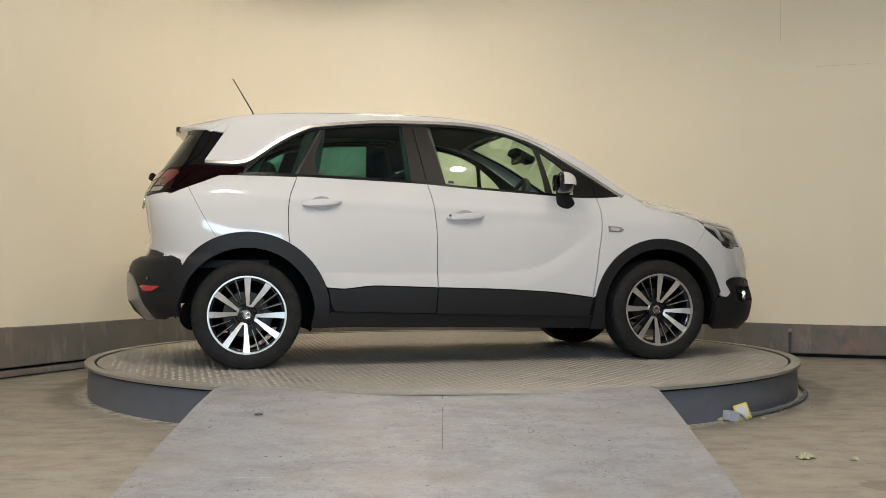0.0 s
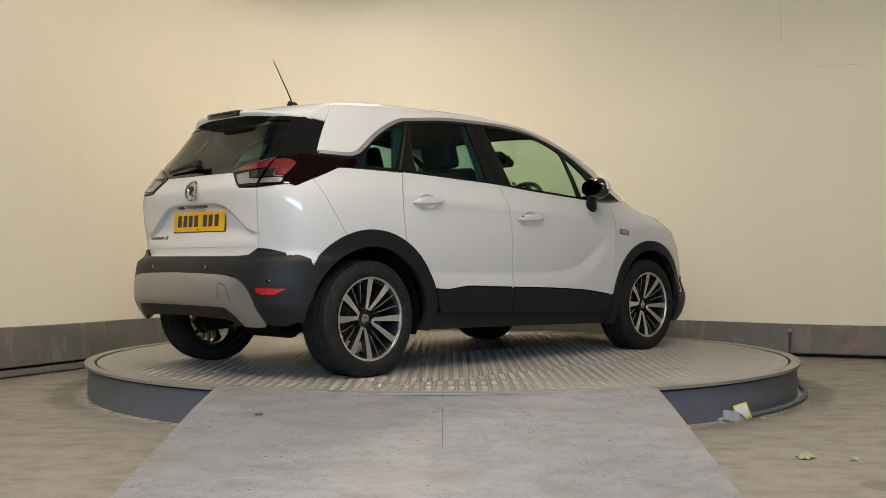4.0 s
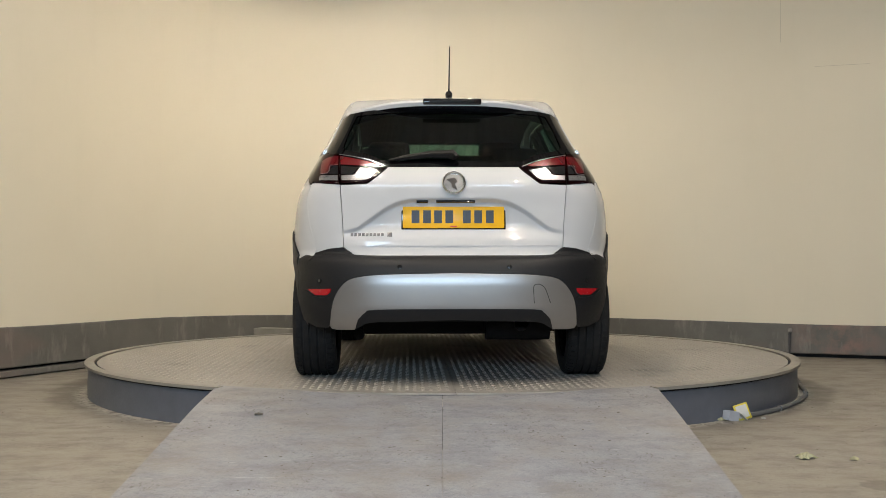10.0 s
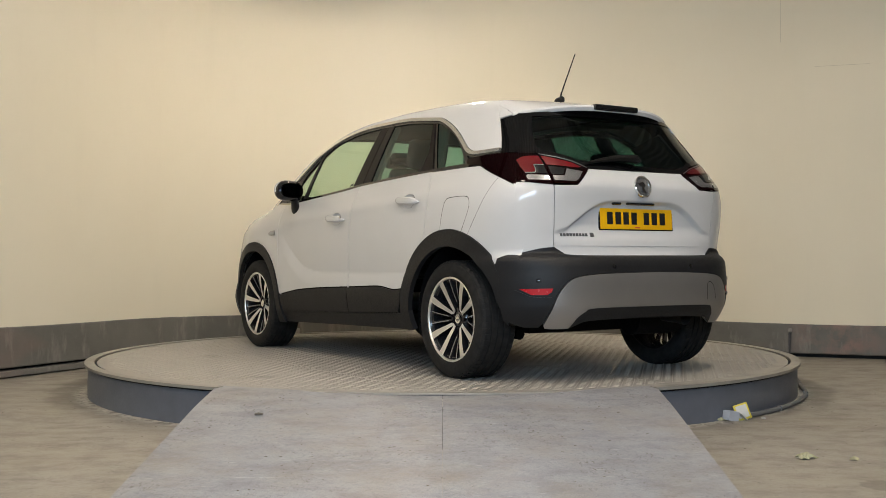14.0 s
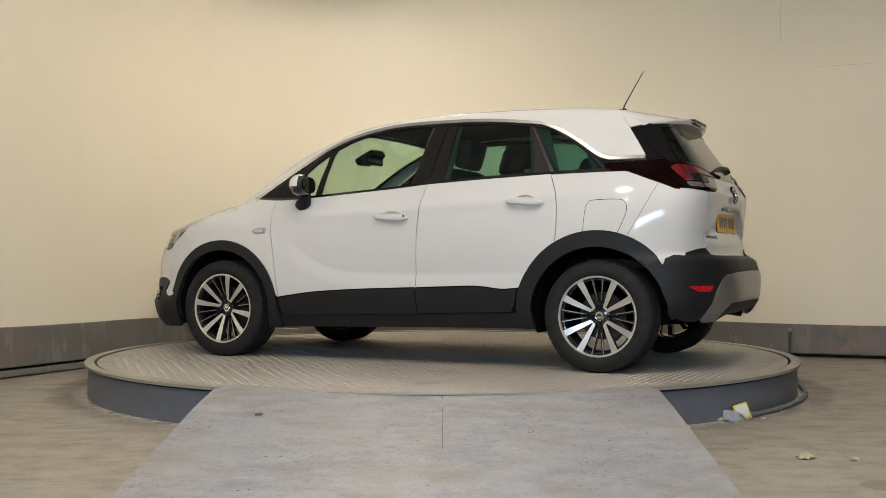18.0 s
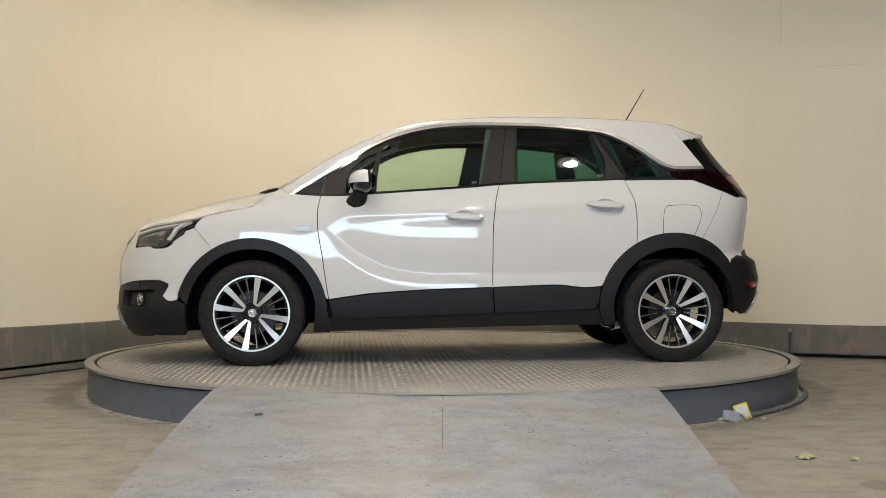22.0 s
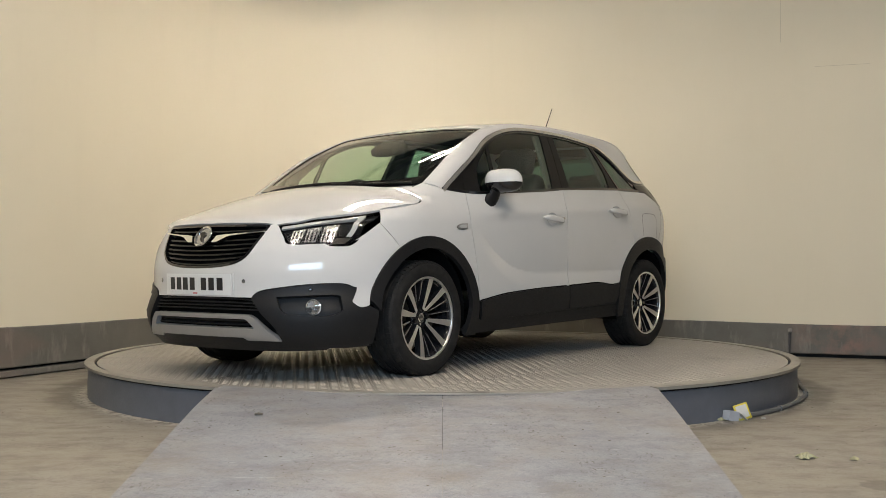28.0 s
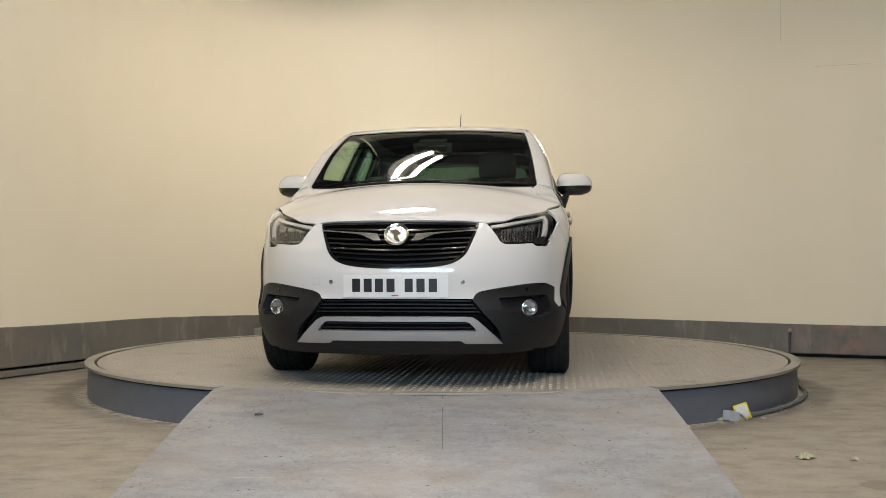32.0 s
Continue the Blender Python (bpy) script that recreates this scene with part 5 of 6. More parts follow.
# outer corners of the rear quarter, round the lamps
for s in (1, -1):
    m = lambda pts: [(s * v, w) for v, w in pts]
    panel("rear_corner", m(curve([(0.566, 0.700), (0.569, 0.819), (0.582, 1.026)], [(0.60, 1.028), (0.715, 1.040), (0.742, 1.038)], [(0.770, 0.88), (0.787, 0.76), (0.799, 0.636)],
                                 [(0.76, 0.650), (0.70, 0.670), (0.63, 0.690)])), "B", PAINT, car, lift=-0.0006, grid=0.03, label="white rear corner beside the tailgate")
    lamp = panel("tail_lamp", m(curve([(0.585, 1.030), (0.588, 1.10), (0.600, 1.192)], [(0.605, 1.194), (0.66, 1.192), (0.70, 1.17), (0.724, 1.095), (0.722, 1.044)], [(0.65, 1.032)])), "B", DARK_RED, car,
                 lift=0.004, grid=0.03, label="smoked red tail lamp with red, black and clear cells")
    panel("red_cell", m(curve([(0.592, 1.178), (0.645, 1.178), (0.680, 1.158)], [(0.686, 1.12), (0.684, 1.090)], [(0.652, 1.088), (0.638, 1.102), (0.636, 1.131)], [(0.592, 1.131)])), "B", RED_LENS, lamp, lift=0.0065, thick=0.004, grid=0.03)
    panel("clear_cell", m([(0.591, 1.047), (0.592, 1.073), (0.680, 1.077), (0.690, 1.068), (0.688, 1.050)]), "B", TAIL_CELL, lamp, lift=0.0065, thick=0.004, grid=0.03)
    panel("black_cell", m([(0.592, 1.081), (0.593, 1.125), (0.630, 1.125), (0.632, 1.098), (0.642, 1.083)]), "B", GLOSS_BLACK, lamp, lift=0.0065, thick=0.004, grid=0.03)
    panel("cell_edge", m(ribbon([(0.592, 1.128), (0.633, 1.128), (0.635, 1.100), (0.647, 1.085), (0.684, 1.085)], 0.004 * s)), "B", TAIL_CELL, lamp, lift=0.007, thick=0.003, grid=0.03)
    inner = panel("gate_lamp", m(curve([(0.338, 1.117), (0.433, 1.158), (0.593, 1.193)], [(0.582, 1.10), (0.578, 1.033)], [(0.450, 1.034), (0.430, 1.042)], [(0.400, 1.065)])), "B", DARK_RED, car, lift=0.004,
                  grid=0.03, label="smoked red inner tail lamp on the tailgate")
    panel("red_cell", m(curve([(0.378, 1.123), (0.440, 1.147), (0.583, 1.179)], [(0.579, 1.132), (0.41, 1.119)])), "B", RED_LENS, inner, lift=0.0065, thick=0.004, grid=0.03)
    panel("clear_cell", m([(0.385, 1.100), (0.478, 1.112), (0.506, 1.074), (0.572, 1.072), (0.571, 1.048), (0.452, 1.046), (0.428, 1.058)]), "B", TAIL_CELL, inner, lift=0.0065, thick=0.004, grid=0.03)
    panel("black_cell", m([(0.488, 1.114), (0.576, 1.124), (0.574, 1.078), (0.512, 1.080)]), "B", GLOSS_BLACK, inner, lift=0.0065, thick=0.004, grid=0.03)
    panel("cell_edge", m(ribbon(curve([(0.350, 1.119), (0.438, 1.154), (0.588, 1.187)]), 0.004 * s)), "B", TAIL_CELL, inner, lift=0.007, thick=0.003, grid=0.03)
    # frame round the glass
    panel("glass_surround", m(curve([(0.595, 1.199), (0.655, 1.200)], [(0.640, 1.27), (0.600, 1.36), (0.560, 1.435)], [(0.535, 1.432), (0.572, 1.34), (0.600, 1.26), (0.604, 1.225)])), "B", FRIT, car, lift=-0.001, grid=0.04,
          label="gloss black side of the rear window")
half = curve([(0.0, 1.121), (0.345, 1.122), (0.433, 1.163), (0.590, 1.199)], [(0.604, 1.22), (0.600, 1.26), (0.572, 1.34), (0.535, 1.432)], [(0.30, 1.452), (0.0, 1.458)])
ins = curve([(0.0, 1.150), (0.33, 1.151), (0.425, 1.185), (0.555, 1.215)], [(0.572, 1.232), (0.566, 1.26), (0.540, 1.34), (0.507, 1.412)], [(0.30, 1.426), (0.0, 1.430)])
panel("rear_window_border", both(half), "B", FRIT, car, lift=-0.001, grid=0.06, holes=[both(ins)], label="black border of the rear window")
panel("rear_window", both([(v + (0.006 if v > 0.05 else 0), w + (0.006 if w > 1.38 else -0.006)) for v, w in ins]), "B", GLASS_B, car, lift=-0.005, thick=0, grid=0.03, label="dark tinted rear window")


def spoiler():
    """A thin lip over the rear window, its upper side in line with the roof."""
    bm = bmesh.new()
    cols, n = [], 28
    for i in range(n + 1):
        v = -0.566 + 1.132 * i / n
        a = abs(v) / 0.566
        tip = -0.385 + 0.185 * a ** 3
        start = -0.052
        over = [(start + (tip - start) * k / 7) for k in range(8)]
        roof = [float(q) for q in on_skin(np.array([(max(u, -0.15), v * (1 - 0.04 * k / 7)) for k, u in enumerate(over)]), "T")[:, 2]]
        base = float(on_skin(np.array([(-0.052, v)]), "T")[0, 2])
        tipz = 1.487 - 0.052 * min(a, 1.0) ** 3
        zs = [base + (tipz - base) * (k / 7) ** 1.25 for k in range(8)]
        ring = [(u, v, z) for u, z in zip(over, zs)]
        ring += [(tip - 0.004, v, tipz - 0.012), (tip + 0.006, v, tipz - 0.030), (tip + 0.055, v, tipz - 0.044), (tip + 0.12, v, tipz - 0.060), (-0.15, v, base - 0.11), (-0.052, v, base - 0.04)]
        cols.append([bm.verts.new((x - AXIS, y, z)) for x, y, z in ring])
    for a, b in zip(cols, cols[1:]):
        for k in range(len(a)):
            bm.faces.new((a[k], b[k], b[(k + 1) % len(a)], a[(k + 1) % len(a)]))
    bm.faces.new(cols[0]), bm.faces.new(cols[-1])
    ob = part("spoiler", bm, PAINT, car, "white roof spoiler with a black underside")
    ob.data.materials.append(GLOSS_BLACK)
    for f in ob.data.polygons:
        if f.normal.z < -0.5:
            f.material_index = 1
    return ob


sp = spoiler()
bm = box_bm((0.075, 0.31, 0.032), (-0.366 - AXIS, 0, 1.478), 0.010)
part("brake_light", bm, GLOSS_BLACK, sp, "black high-level brake light")
part("brake_lens", box_bm((0.006, 0.24, 0.014), (-0.4025 - AXIS, 0, 1.479), 0.002), SATIN_BLACK, sp)

# bumper
half = curve([(0.0, 0.655), (0.462, 0.657), (0.520, 0.678), (0.566, 0.707)], [(0.566, 0.707), (0.63, 0.701), (0.70, 0.682), (0.76, 0.662), (0.800, 0.645)], [(0.815, 0.58), (0.805, 0.45), (0.770, 0.33)], [(0.70, 0.300), (0.640, 0.300)],
             [(0.630, 0.32), (0.618, 0.398), (0.592, 0.474), (0.545, 0.533), (0.478, 0.558), (0.328, 0.570), (0.0, 0.576)])
rb = panel("rear_bumper", both(half), "B", CLAD, car, lift=0.010, thick=0.05, grid=0.03, label="black rear bumper")
pair("bumper_side", curve([(-0.388, 0.556), (-0.428, 0.601), (-0.460, 0.636), (-0.480, 0.655)], [(-0.484, 0.60), (-0.49, 0.50), (-0.47, 0.42), (-0.43, 0.345), (-0.402, 0.305)], arc(RW, 0.397, 180, 150, 8)[:-1]), CLAD, (rb, rb),
     lift=0.009, thick=0.05, grid=0.04)
half = curve([(0.0, 0.572), (0.328, 0.566), (0.476, 0.554), (0.541, 0.530), (0.588, 0.472), (0.613, 0.398), (0.626, 0.315)], [(0.615, 0.300), (0.580, 0.296), (0.500, 0.298)], [(0.47, 0.318), (0.425, 0.336), (0.30, 0.343), (0.0, 0.350)])
skid = panel("rear_skid_trim", both(half), "B", SILVER, car, lift=0.016, thick=0.04, grid=0.03, label="satin silver rear skid trim")
# black panel put in for the shade on the silver trim's down-turned face
panel("skid_shade_panel", both(curve([(0.0, 0.402), (0.387, 0.399), (0.447, 0.384), (0.482, 0.352)], [(0.500, 0.299), (0.47, 0.316), (0.425, 0.334), (0.30, 0.341), (0.0, 0.348)])), "B", CLAD, skid, lift=0.0175, thick=0.01, grid=0.04)
panel("tow_cover", ribbon(curve([(-0.395, 0.425), (-0.392, 0.505), (-0.405, 0.521)], [(-0.425, 0.521), (-0.452, 0.500), (-0.480, 0.427)], [(-0.395, 0.425)]), 0.003), "B", CLAD, skid, lift=0.0168, thick=0, grid=0.04)
panel("gate_ledge", both([(0.0, 0.728), (0.555, 0.730), (0.555, 0.714), (0.0, 0.712)]), "B", PAINT, gate, lift=0.004, thick=0.006, grid=0.06)
for s in (1, -1):
    panel("reflector", [(s * v, w) for v, w in [(0.742, 0.493), (0.617, 0.497), (0.622, 0.478), (0.640, 0.464), (0.700, 0.463)]], "B", REFLECTOR_RED, rb, lift=0.012, thick=0.01, grid=0.04, label="red reflector")
    panel("reflector_lip", ribbon([(s * v, w) for v, w in [(0.760, 0.482), (0.71, 0.450), (0.66, 0.442), (0.62, 0.444)]], 0.008 * -s), "B", CLAD, rb, lift=0.016, thick=0.01, grid=0.05)
    for v, w in ((0.275, 0.604), (0.675, 0.535)):
        p, n = spot("B", s * v, w, 0.0115)
        part("parking_sensor", lathe_bm([(0, 0.011), (0.002, 0.011), (0.003, 0.008), (0.003, 0)], 18, axis="z"), GLOSS_BLACK, rb, at=facing(p, n))
rear_plate(0.860, PLATE_Y, "yellow rear number plate with dark bars", 0.006)
badge("B", 0.0, 1.032, 0.060, 0.001, gate, BADGE_SILVER, BRAKE)
p, n = spot("B", 0.0, 0.945, 0.004)
part("gate_grip", box_bm((0.20, 0.012, 0.014), (0.01, 0, 0), 0.003), GLOSS_BLACK, gate, at=facing(p, n))
part("camera_lens", box_bm((0.06, 0.014, 0.014), (-0.16, -0.002, 0), 0.004), GLOSS_BLACK, gate, at=facing(p, n))
for i in range(10):
    a = 0.520 - 0.0195 * i - (0.018 if i == 9 else 0)
    p, n = spot("B", a, 0.771, 0.0015)
    part("model_mark", box_bm((0.014 if i < 9 else 0.024, 0.016 if i < 9 else 0.024, 0.003), (0, 0, 0), 0.001), DIM_SILVER, gate, "dull silver lettering strip", at=facing(p, n))
# rear wiper
pts = [spot("B", v, w, l)[0] for v, w, l in ((-0.01, 1.150, 0.03), (0.0, 1.166, 0.035), (0.12, 1.172, 0.026), (0.24, 1.160, 0.018), (0.33, 1.147, 0.012))]
part("rear_wiper", tube_bm(pts, [0.022, 0.024, 0.017, 0.012, 0.006], 8), SATIN_BLACK, car, "black rear wiper")
# aerial
q = Vector((0.107 - AXIS, 0, 1.575))
part("aerial_base", tube_bm([q + Vector((0.045, 0, -0.004)), q + Vector((0.01, 0, 0.008)), q + Vector((-0.028, 0, 0.012)), q + Vector((-0.040, 0, 0.0))], [0.010, 0.020, 0.020, 0.008], 10), SATIN_BLACK, car, "black aerial foot")
part("aerial", tube_bm([q + Vector((-0.008, 0, 0.01)), q + Vector((-0.022, 0, 0.05)), q + Vector((-0.148, 0, 0.262))], [0.007, 0.0045, 0.0028], 6), SATIN_BLACK, car, "thin black roof aerial")


# ---- door mirrors ----
def wing_mirror(s):
    def shell(z0, z1, inflate, front, back):
        bm = bmesh.new()
        rings = []
        for i in range(11):
            z = z0 + (z1 - z0) * i / 10
            zz = (z - 1.117) / 0.072
            k = max(0.0, 1 - abs(zz) ** 2.2) ** (1 / 2.2)
            tip = max(0.0, 1 - (abs(z - 1.104) / (0.086 if z > 1.104 else 0.060)) ** 2.4) ** 0.42
            ring = []
            for j in range(28):
                a = 2 * math.pi * j / 28
                c, n = math.cos(a), math.sin(a)
                e = (abs(c) ** 2.2 + abs(n) ** 2.2) ** (-1 / 2.2)
                along, across = e * c, e * n
                u = 1.925 + (0.086 + inflate) * along * k * (front if along > 0 else back) + 0.006
                v = 0.900 + (0.110 + inflate) * across * (tip if across > 0 else 0.5 + 0.5 * k)
                u -= 0.20 * (v - 0.900)
                w = z + 0.10 * (v - 0.915) * 0.25
                ring.append(bm.verts.new((u - AXIS, s * v, w)))
            rings.append(ring)
        for a, b in zip(rings, rings[1:]):
            for j in range(28):
                bm.faces.new((a[j], a[(j + 1) % 28], b[(j + 1) % 28], b[j]))
        bm.faces.new(rings[0]), bm.faces.new(rings[-1])
        return bm
    body = part("wing_mirror", shell(1.047, 1.186, 0.0, 0.95, 0.62), GLOSS_BLACK, car, "door mirror with white cap and black underside")
    part("mirror_cap", shell(1.104, 1.188, 0.002, 1.0, 0.28), PAINT, body, "white mirror cap")
    pt = [(1.985, 0.800, 0.985), (1.972, 0.825, 0.992), (1.955, 0.842, 1.025), (1.945, 0.855, 1.075)]
    arm = tube_bm([(u - AXIS, s * v, w) for u, v, w in pt], [0.058, 0.054, 0.048, 0.046], 12)
    for q in arm.verts:
        mid = float(np.interp(q.co.z, [0.94, 1.075], [0.815, 0.855]))
        q.co.y = s * (mid + (abs(q.co.y) - mid) * 0.42)
    part("mirror_arm", arm, CLAD, body, "black mirror arm")
    bm = bmesh.new()
    ring = []
    for j in range(28):
        a = 2 * math.pi * j / 28
        c, n = math.cos(a), math.sin(a)
        e = (abs(c) ** 2.6 + abs(n) ** 2.6) ** (-1 / 2.6)
        v = 0.897 + 0.090 * e * c
        ring.append(bm.verts.new((1.876 - 0.20 * (v - 0.900) - AXIS, s * v, 1.117 + 0.050 * e * n)))
    bm.faces.new(ring)
    e = bmesh.ops.extrude_face_region(bm, geom=bm.faces[:])
    bmesh.ops.translate(bm, verts=[k for k in e["geom"] if isinstance(k, bmesh.types.BMVert)], vec=(0.012, 0, 0))
    part("mirror_glass", bm, MIRROR, body, smooth=False)


for s, side in ((1, "L"), (-1, "R")):
    wing_mirror(s)
    panel("side_repeater", curve([(2.354, 0.832), (2.320, 0.848), (2.250, 0.853)], [(2.252, 0.818), (2.320, 0.816), (2.345, 0.822)]), side, SILVER, car, lift=0.006, thick=0.008, grid=0.05, label="chrome-edged side repeater")
    panel("repeater_lens", curve([(2.340, 0.833), (2.315, 0.841), (2.265, 0.845)], [(2.266, 0.825), (2.315, 0.823)]), side, WHITE_STRIP, car, lift=0.0075, thick=0.004, grid=0.05)


# ---- wheels ----
def tyre_bm():
    prof = [(-0.104, 0.228), (-0.110, 0.238), (-0.116, 0.262), (-0.112, 0.292), (-0.100, 0.310)]
    prof += [(-0.096, 0.314)]
    for c in (-0.060, -0.020, 0.020, 0.060):
        prof += [(c - 0.006, 0.3195), (c - 0.0045, 0.3125), (c + 0.0045, 0.3125), (c + 0.006, 0.3195)]
    prof += [(0.096, 0.314), (0.100, 0.310), (0.112, 0.292), (0.116, 0.262), (0.110, 0.238), (0.104, 0.228), (0.09, 0.222), (-0.09, 0.222)]
    bm = lathe_bm(prof, 72, close=True)
    return bm


def tread_blocks():
    """Shoulder blocks that stand proud along both edges of the tread."""
    verts, faces = [], []
    for k in range(64):
        a0, a1 = 2 * math.pi * (k + 0.12) / 64, 2 * math.pi * (k + 0.88) / 64
        for s in (-1, 1):
            b = len(verts)
            for a in (a0, a1):
                for y, r in ((0.070, 0.3215), (0.093, 0.3185), (0.106, 0.306), (0.106, 0.298), (0.070, 0.312)):
                    verts.append((r * math.cos(a), s * y, r * math.sin(a)))
            for i in range(5):
                j = (i + 1) % 5
                faces.append((b + i, b + j, b + 5 + j, b + 5 + i))
            faces += [tuple(b + i for i in range(5)), tuple(b + 5 + i for i in range(5))]
    return verts, faces


def rim_barrel():
    return lathe_bm([(0.092, 0.232), (0.100, 0.234), (0.101, 0.226), (0.096, 0.217), (0.085, 0.212), (0.03, 0.206), (-0.08, 0.212), (-0.10, 0.230), (-0.10, 0.222), (-0.07, 0.206), (0.03, 0.198), (0.082, 0.206)], 64, close=True)


def spoke_bm(angle_in, angle_out, w_in, w_out, y_in, y_out, depth, bm, r_in=0.062, r_out=0.212, bend=0.0):
    """One tapering spoke from hub to rim; outer face at y."""
    rings = []
    for i in range(7):
        t = i / 6
        r = r_in + (r_out - r_in) * t
        a = radians(angle_in + (angle_out - angle_in) * (t ** 0.7) + bend * math.sin(math.pi * t))
        half = 0.5 * (w_in + (w_out - w_in) * t)
        y = y_in + (y_out - y_in) * t + 0.003 * math.sin(math.pi * t)
        c = Vector((math.cos(a), 0, math.sin(a)))
        d = Vector((-math.sin(a), 0, math.cos(a)))
        p = c * r + Vector((0, y, 0))
        rings.append([bm.verts.new(q) for q in (p - d * half, p + d * half, p + d * half * 0.8 + Vector((0, -depth, 0)), p - d * half * 0.8 + Vector((0, -depth, 0)))])
    for a, b in zip(rings, rings[1:]):
        for k in range(4):
            bm.faces.new((a[k], a[(k + 1) % 4], b[(k + 1) % 4], b[k]))
    bm.faces.new(rings[0]), bm.faces.new(rings[-1])


def wheel_meshes():
    """One wheel, its outer face towards +y, built once; the four share the meshes."""
    out = []
    def keep(name, bm, mat, label="", smooth=True):
        ob = part(name, bm, mat, None, label, smooth)
        scene.collection.objects.unlink(ob)
        out.append((name, ob.data, label))
    keep("tyre", tyre_bm(), RUBBER, "black road tyre with grooved tread")
    me = bpy.data.meshes.new("tread")
    v, f = tread_blocks()
    me.from_pydata(v, [], f)
    me.materials.append(RUBBER)
    out.append(("tread", me, "blocks of the tyre tread"))
    keep("rim", rim_barrel(), ALLOY_BLACK, "black alloy rim with machined face")
    keep("rim_edge", lathe_bm([(0.090, 0.236), (0.102, 0.238), (0.1055, 0.235), (0.1055, 0.221), (0.100, 0.218), (0.09, 0.219)], 64, close=True), MACHINED)
    for s in (-1, 1):
        # two arms that leave the hub together and open towards the rim
        arm = bmesh.new()
        spoke_bm(s * 12, s * 17, 0.021, 0.043, 0.060, 0.099, 0.040, arm, r_in=0.052, r_out=0.224, bend=s * 1.5)
        keep("spoke", arm, ALLOY_BLACK, smooth=False)
        face = bmesh.new()
        spoke_bm(s * 12, s * 17, 0.018, 0.040, 0.0615, 0.1005, 0.004, face, r_in=0.054, r_out=0.224, bend=s * 1.5)
        keep("spoke_face", face, MACHINED, "machined silver spoke face", smooth=False)
    # the web that joins each pair of arms at the hub
    web = bmesh.new()
    tube_bm([(0.056 * math.cos(radians(a)), 0.0565, 0.056 * math.sin(radians(a))) for a in (-14, -7, 0, 7, 14)], 0.0065, 8, web)
    keep("spoke_web", web, MACHINED)
    for d in (-8, 8):
        thin = bmesh.new()
        spoke_bm(45 + d * 0.9, 45 + d, 0.010, 0.013, 0.048, 0.090, 0.03, thin, r_in=0.075, r_out=0.218)
        keep("thin_spoke", thin, ALLOY_BLACK, smooth=False)
        edge = bmesh.new()
        spoke_bm(45 + d * 0.9, 45 + d * 1.15, 0.003, 0.005, 0.0495, 0.0915, 0.002, edge, r_in=0.08, r_out=0.216)
        keep("spoke_edge", edge, SILVER, smooth=False)
    hub = lathe_bm([(0.0, 0.060), (0.035, 0.064), (0.044, 0.058), (0.049, 0.036), (0.052, 0.028), (0.052, 0.0)], 40)
    keep("hub", hub, ALLOY_BLACK)
    keep("hub_cap", lathe_bm([(0.050, 0.027), (0.058, 0.026), (0.060, 0.023), (0.0585, 0.019), (0.060, 0.011), (0.060, 0.0)], 32), CHROME, "small round chrome hub cap")
    x, z = 0.051 * math.cos(radians(45)), 0.051 * math.sin(radians(45))
    keep("wheel_nut", tube_bm([(x, 0.040, z), (x, 0.058, z)], [0.0115, 0.0100], 6), GLOSS_BLACK)
    disc = lathe_bm([(0.0, 0.06), (0.0, 0.135), (-0.022, 0.135), (-0.022, 0.06)], 40, close=True)
    keep("brake_disc", disc, BRAKE)
    cal = box_bm((0.06, 0.07, 0.12), (-0.125, -0.012, 0.0), 0.012)
    keep("brake_caliper", cal, BRAKE)
    return out


WHEEL = wheel_meshes()
for u in (0.0, 2.604):
    for s in (1, -1):
        ax = part("wheel", tube_bm([(0, -0.10, 0), (0, 0.03, 0)], 0.05, 16), UNDER, car, "alloy wheel with tyre",
                  at=pose(u - AXIS, s * (0.738 if u < 1 else 0.742), 0.3205, 0, 0, 0 if s > 0 else 180) @ pose(0, 0, 0, 0, {(0, 1): -45, (0, -1): -18, (2, 1): -27.5, (2, -1): -20}[(int(u), s)], 0))
        for name, me, label in WHEEL:
            for k in range(4 if name in ("spoke", "spoke_face", "spoke_web", "thin_spoke", "spoke_edge", "wheel_nut") else 1):
                ob = new(name, me)
                ob.parent = ax
                ob.matrix_basis = pose(0, 0, 0, 0, 90 * k, 0)
                if label:
                    tagged(ob, label)
                if name == "tread":
                    tagged(ob, kind="stuff")


# ---- wheel wells, underbody ----
def well(u, s):
    verts, faces = [], []
    n = 22
    for i in range(n + 1):
        a = radians(-20 + (192 if u < 1 else 206) * i / n)
        for v, r in ((0.80, 0.400), (0.50, 0.400), (0.50, 0.02)):
            verts.append((u + r * math.cos(a) - AXIS, s * v, max(0.215, 0.33 + r * math.sin(a))))
    for i in range(n):
        for k in range(2):
            b = 3 * i + k
            faces.append((b, b + 1, b + 4, b + 3))
    bm = bmesh.new()
    vs = [bm.verts.new(v) for v in verts]
    for f in faces:
        bm.faces.new([vs[k] for k in f])
    part("wheel_well", bm, UNDER, car)


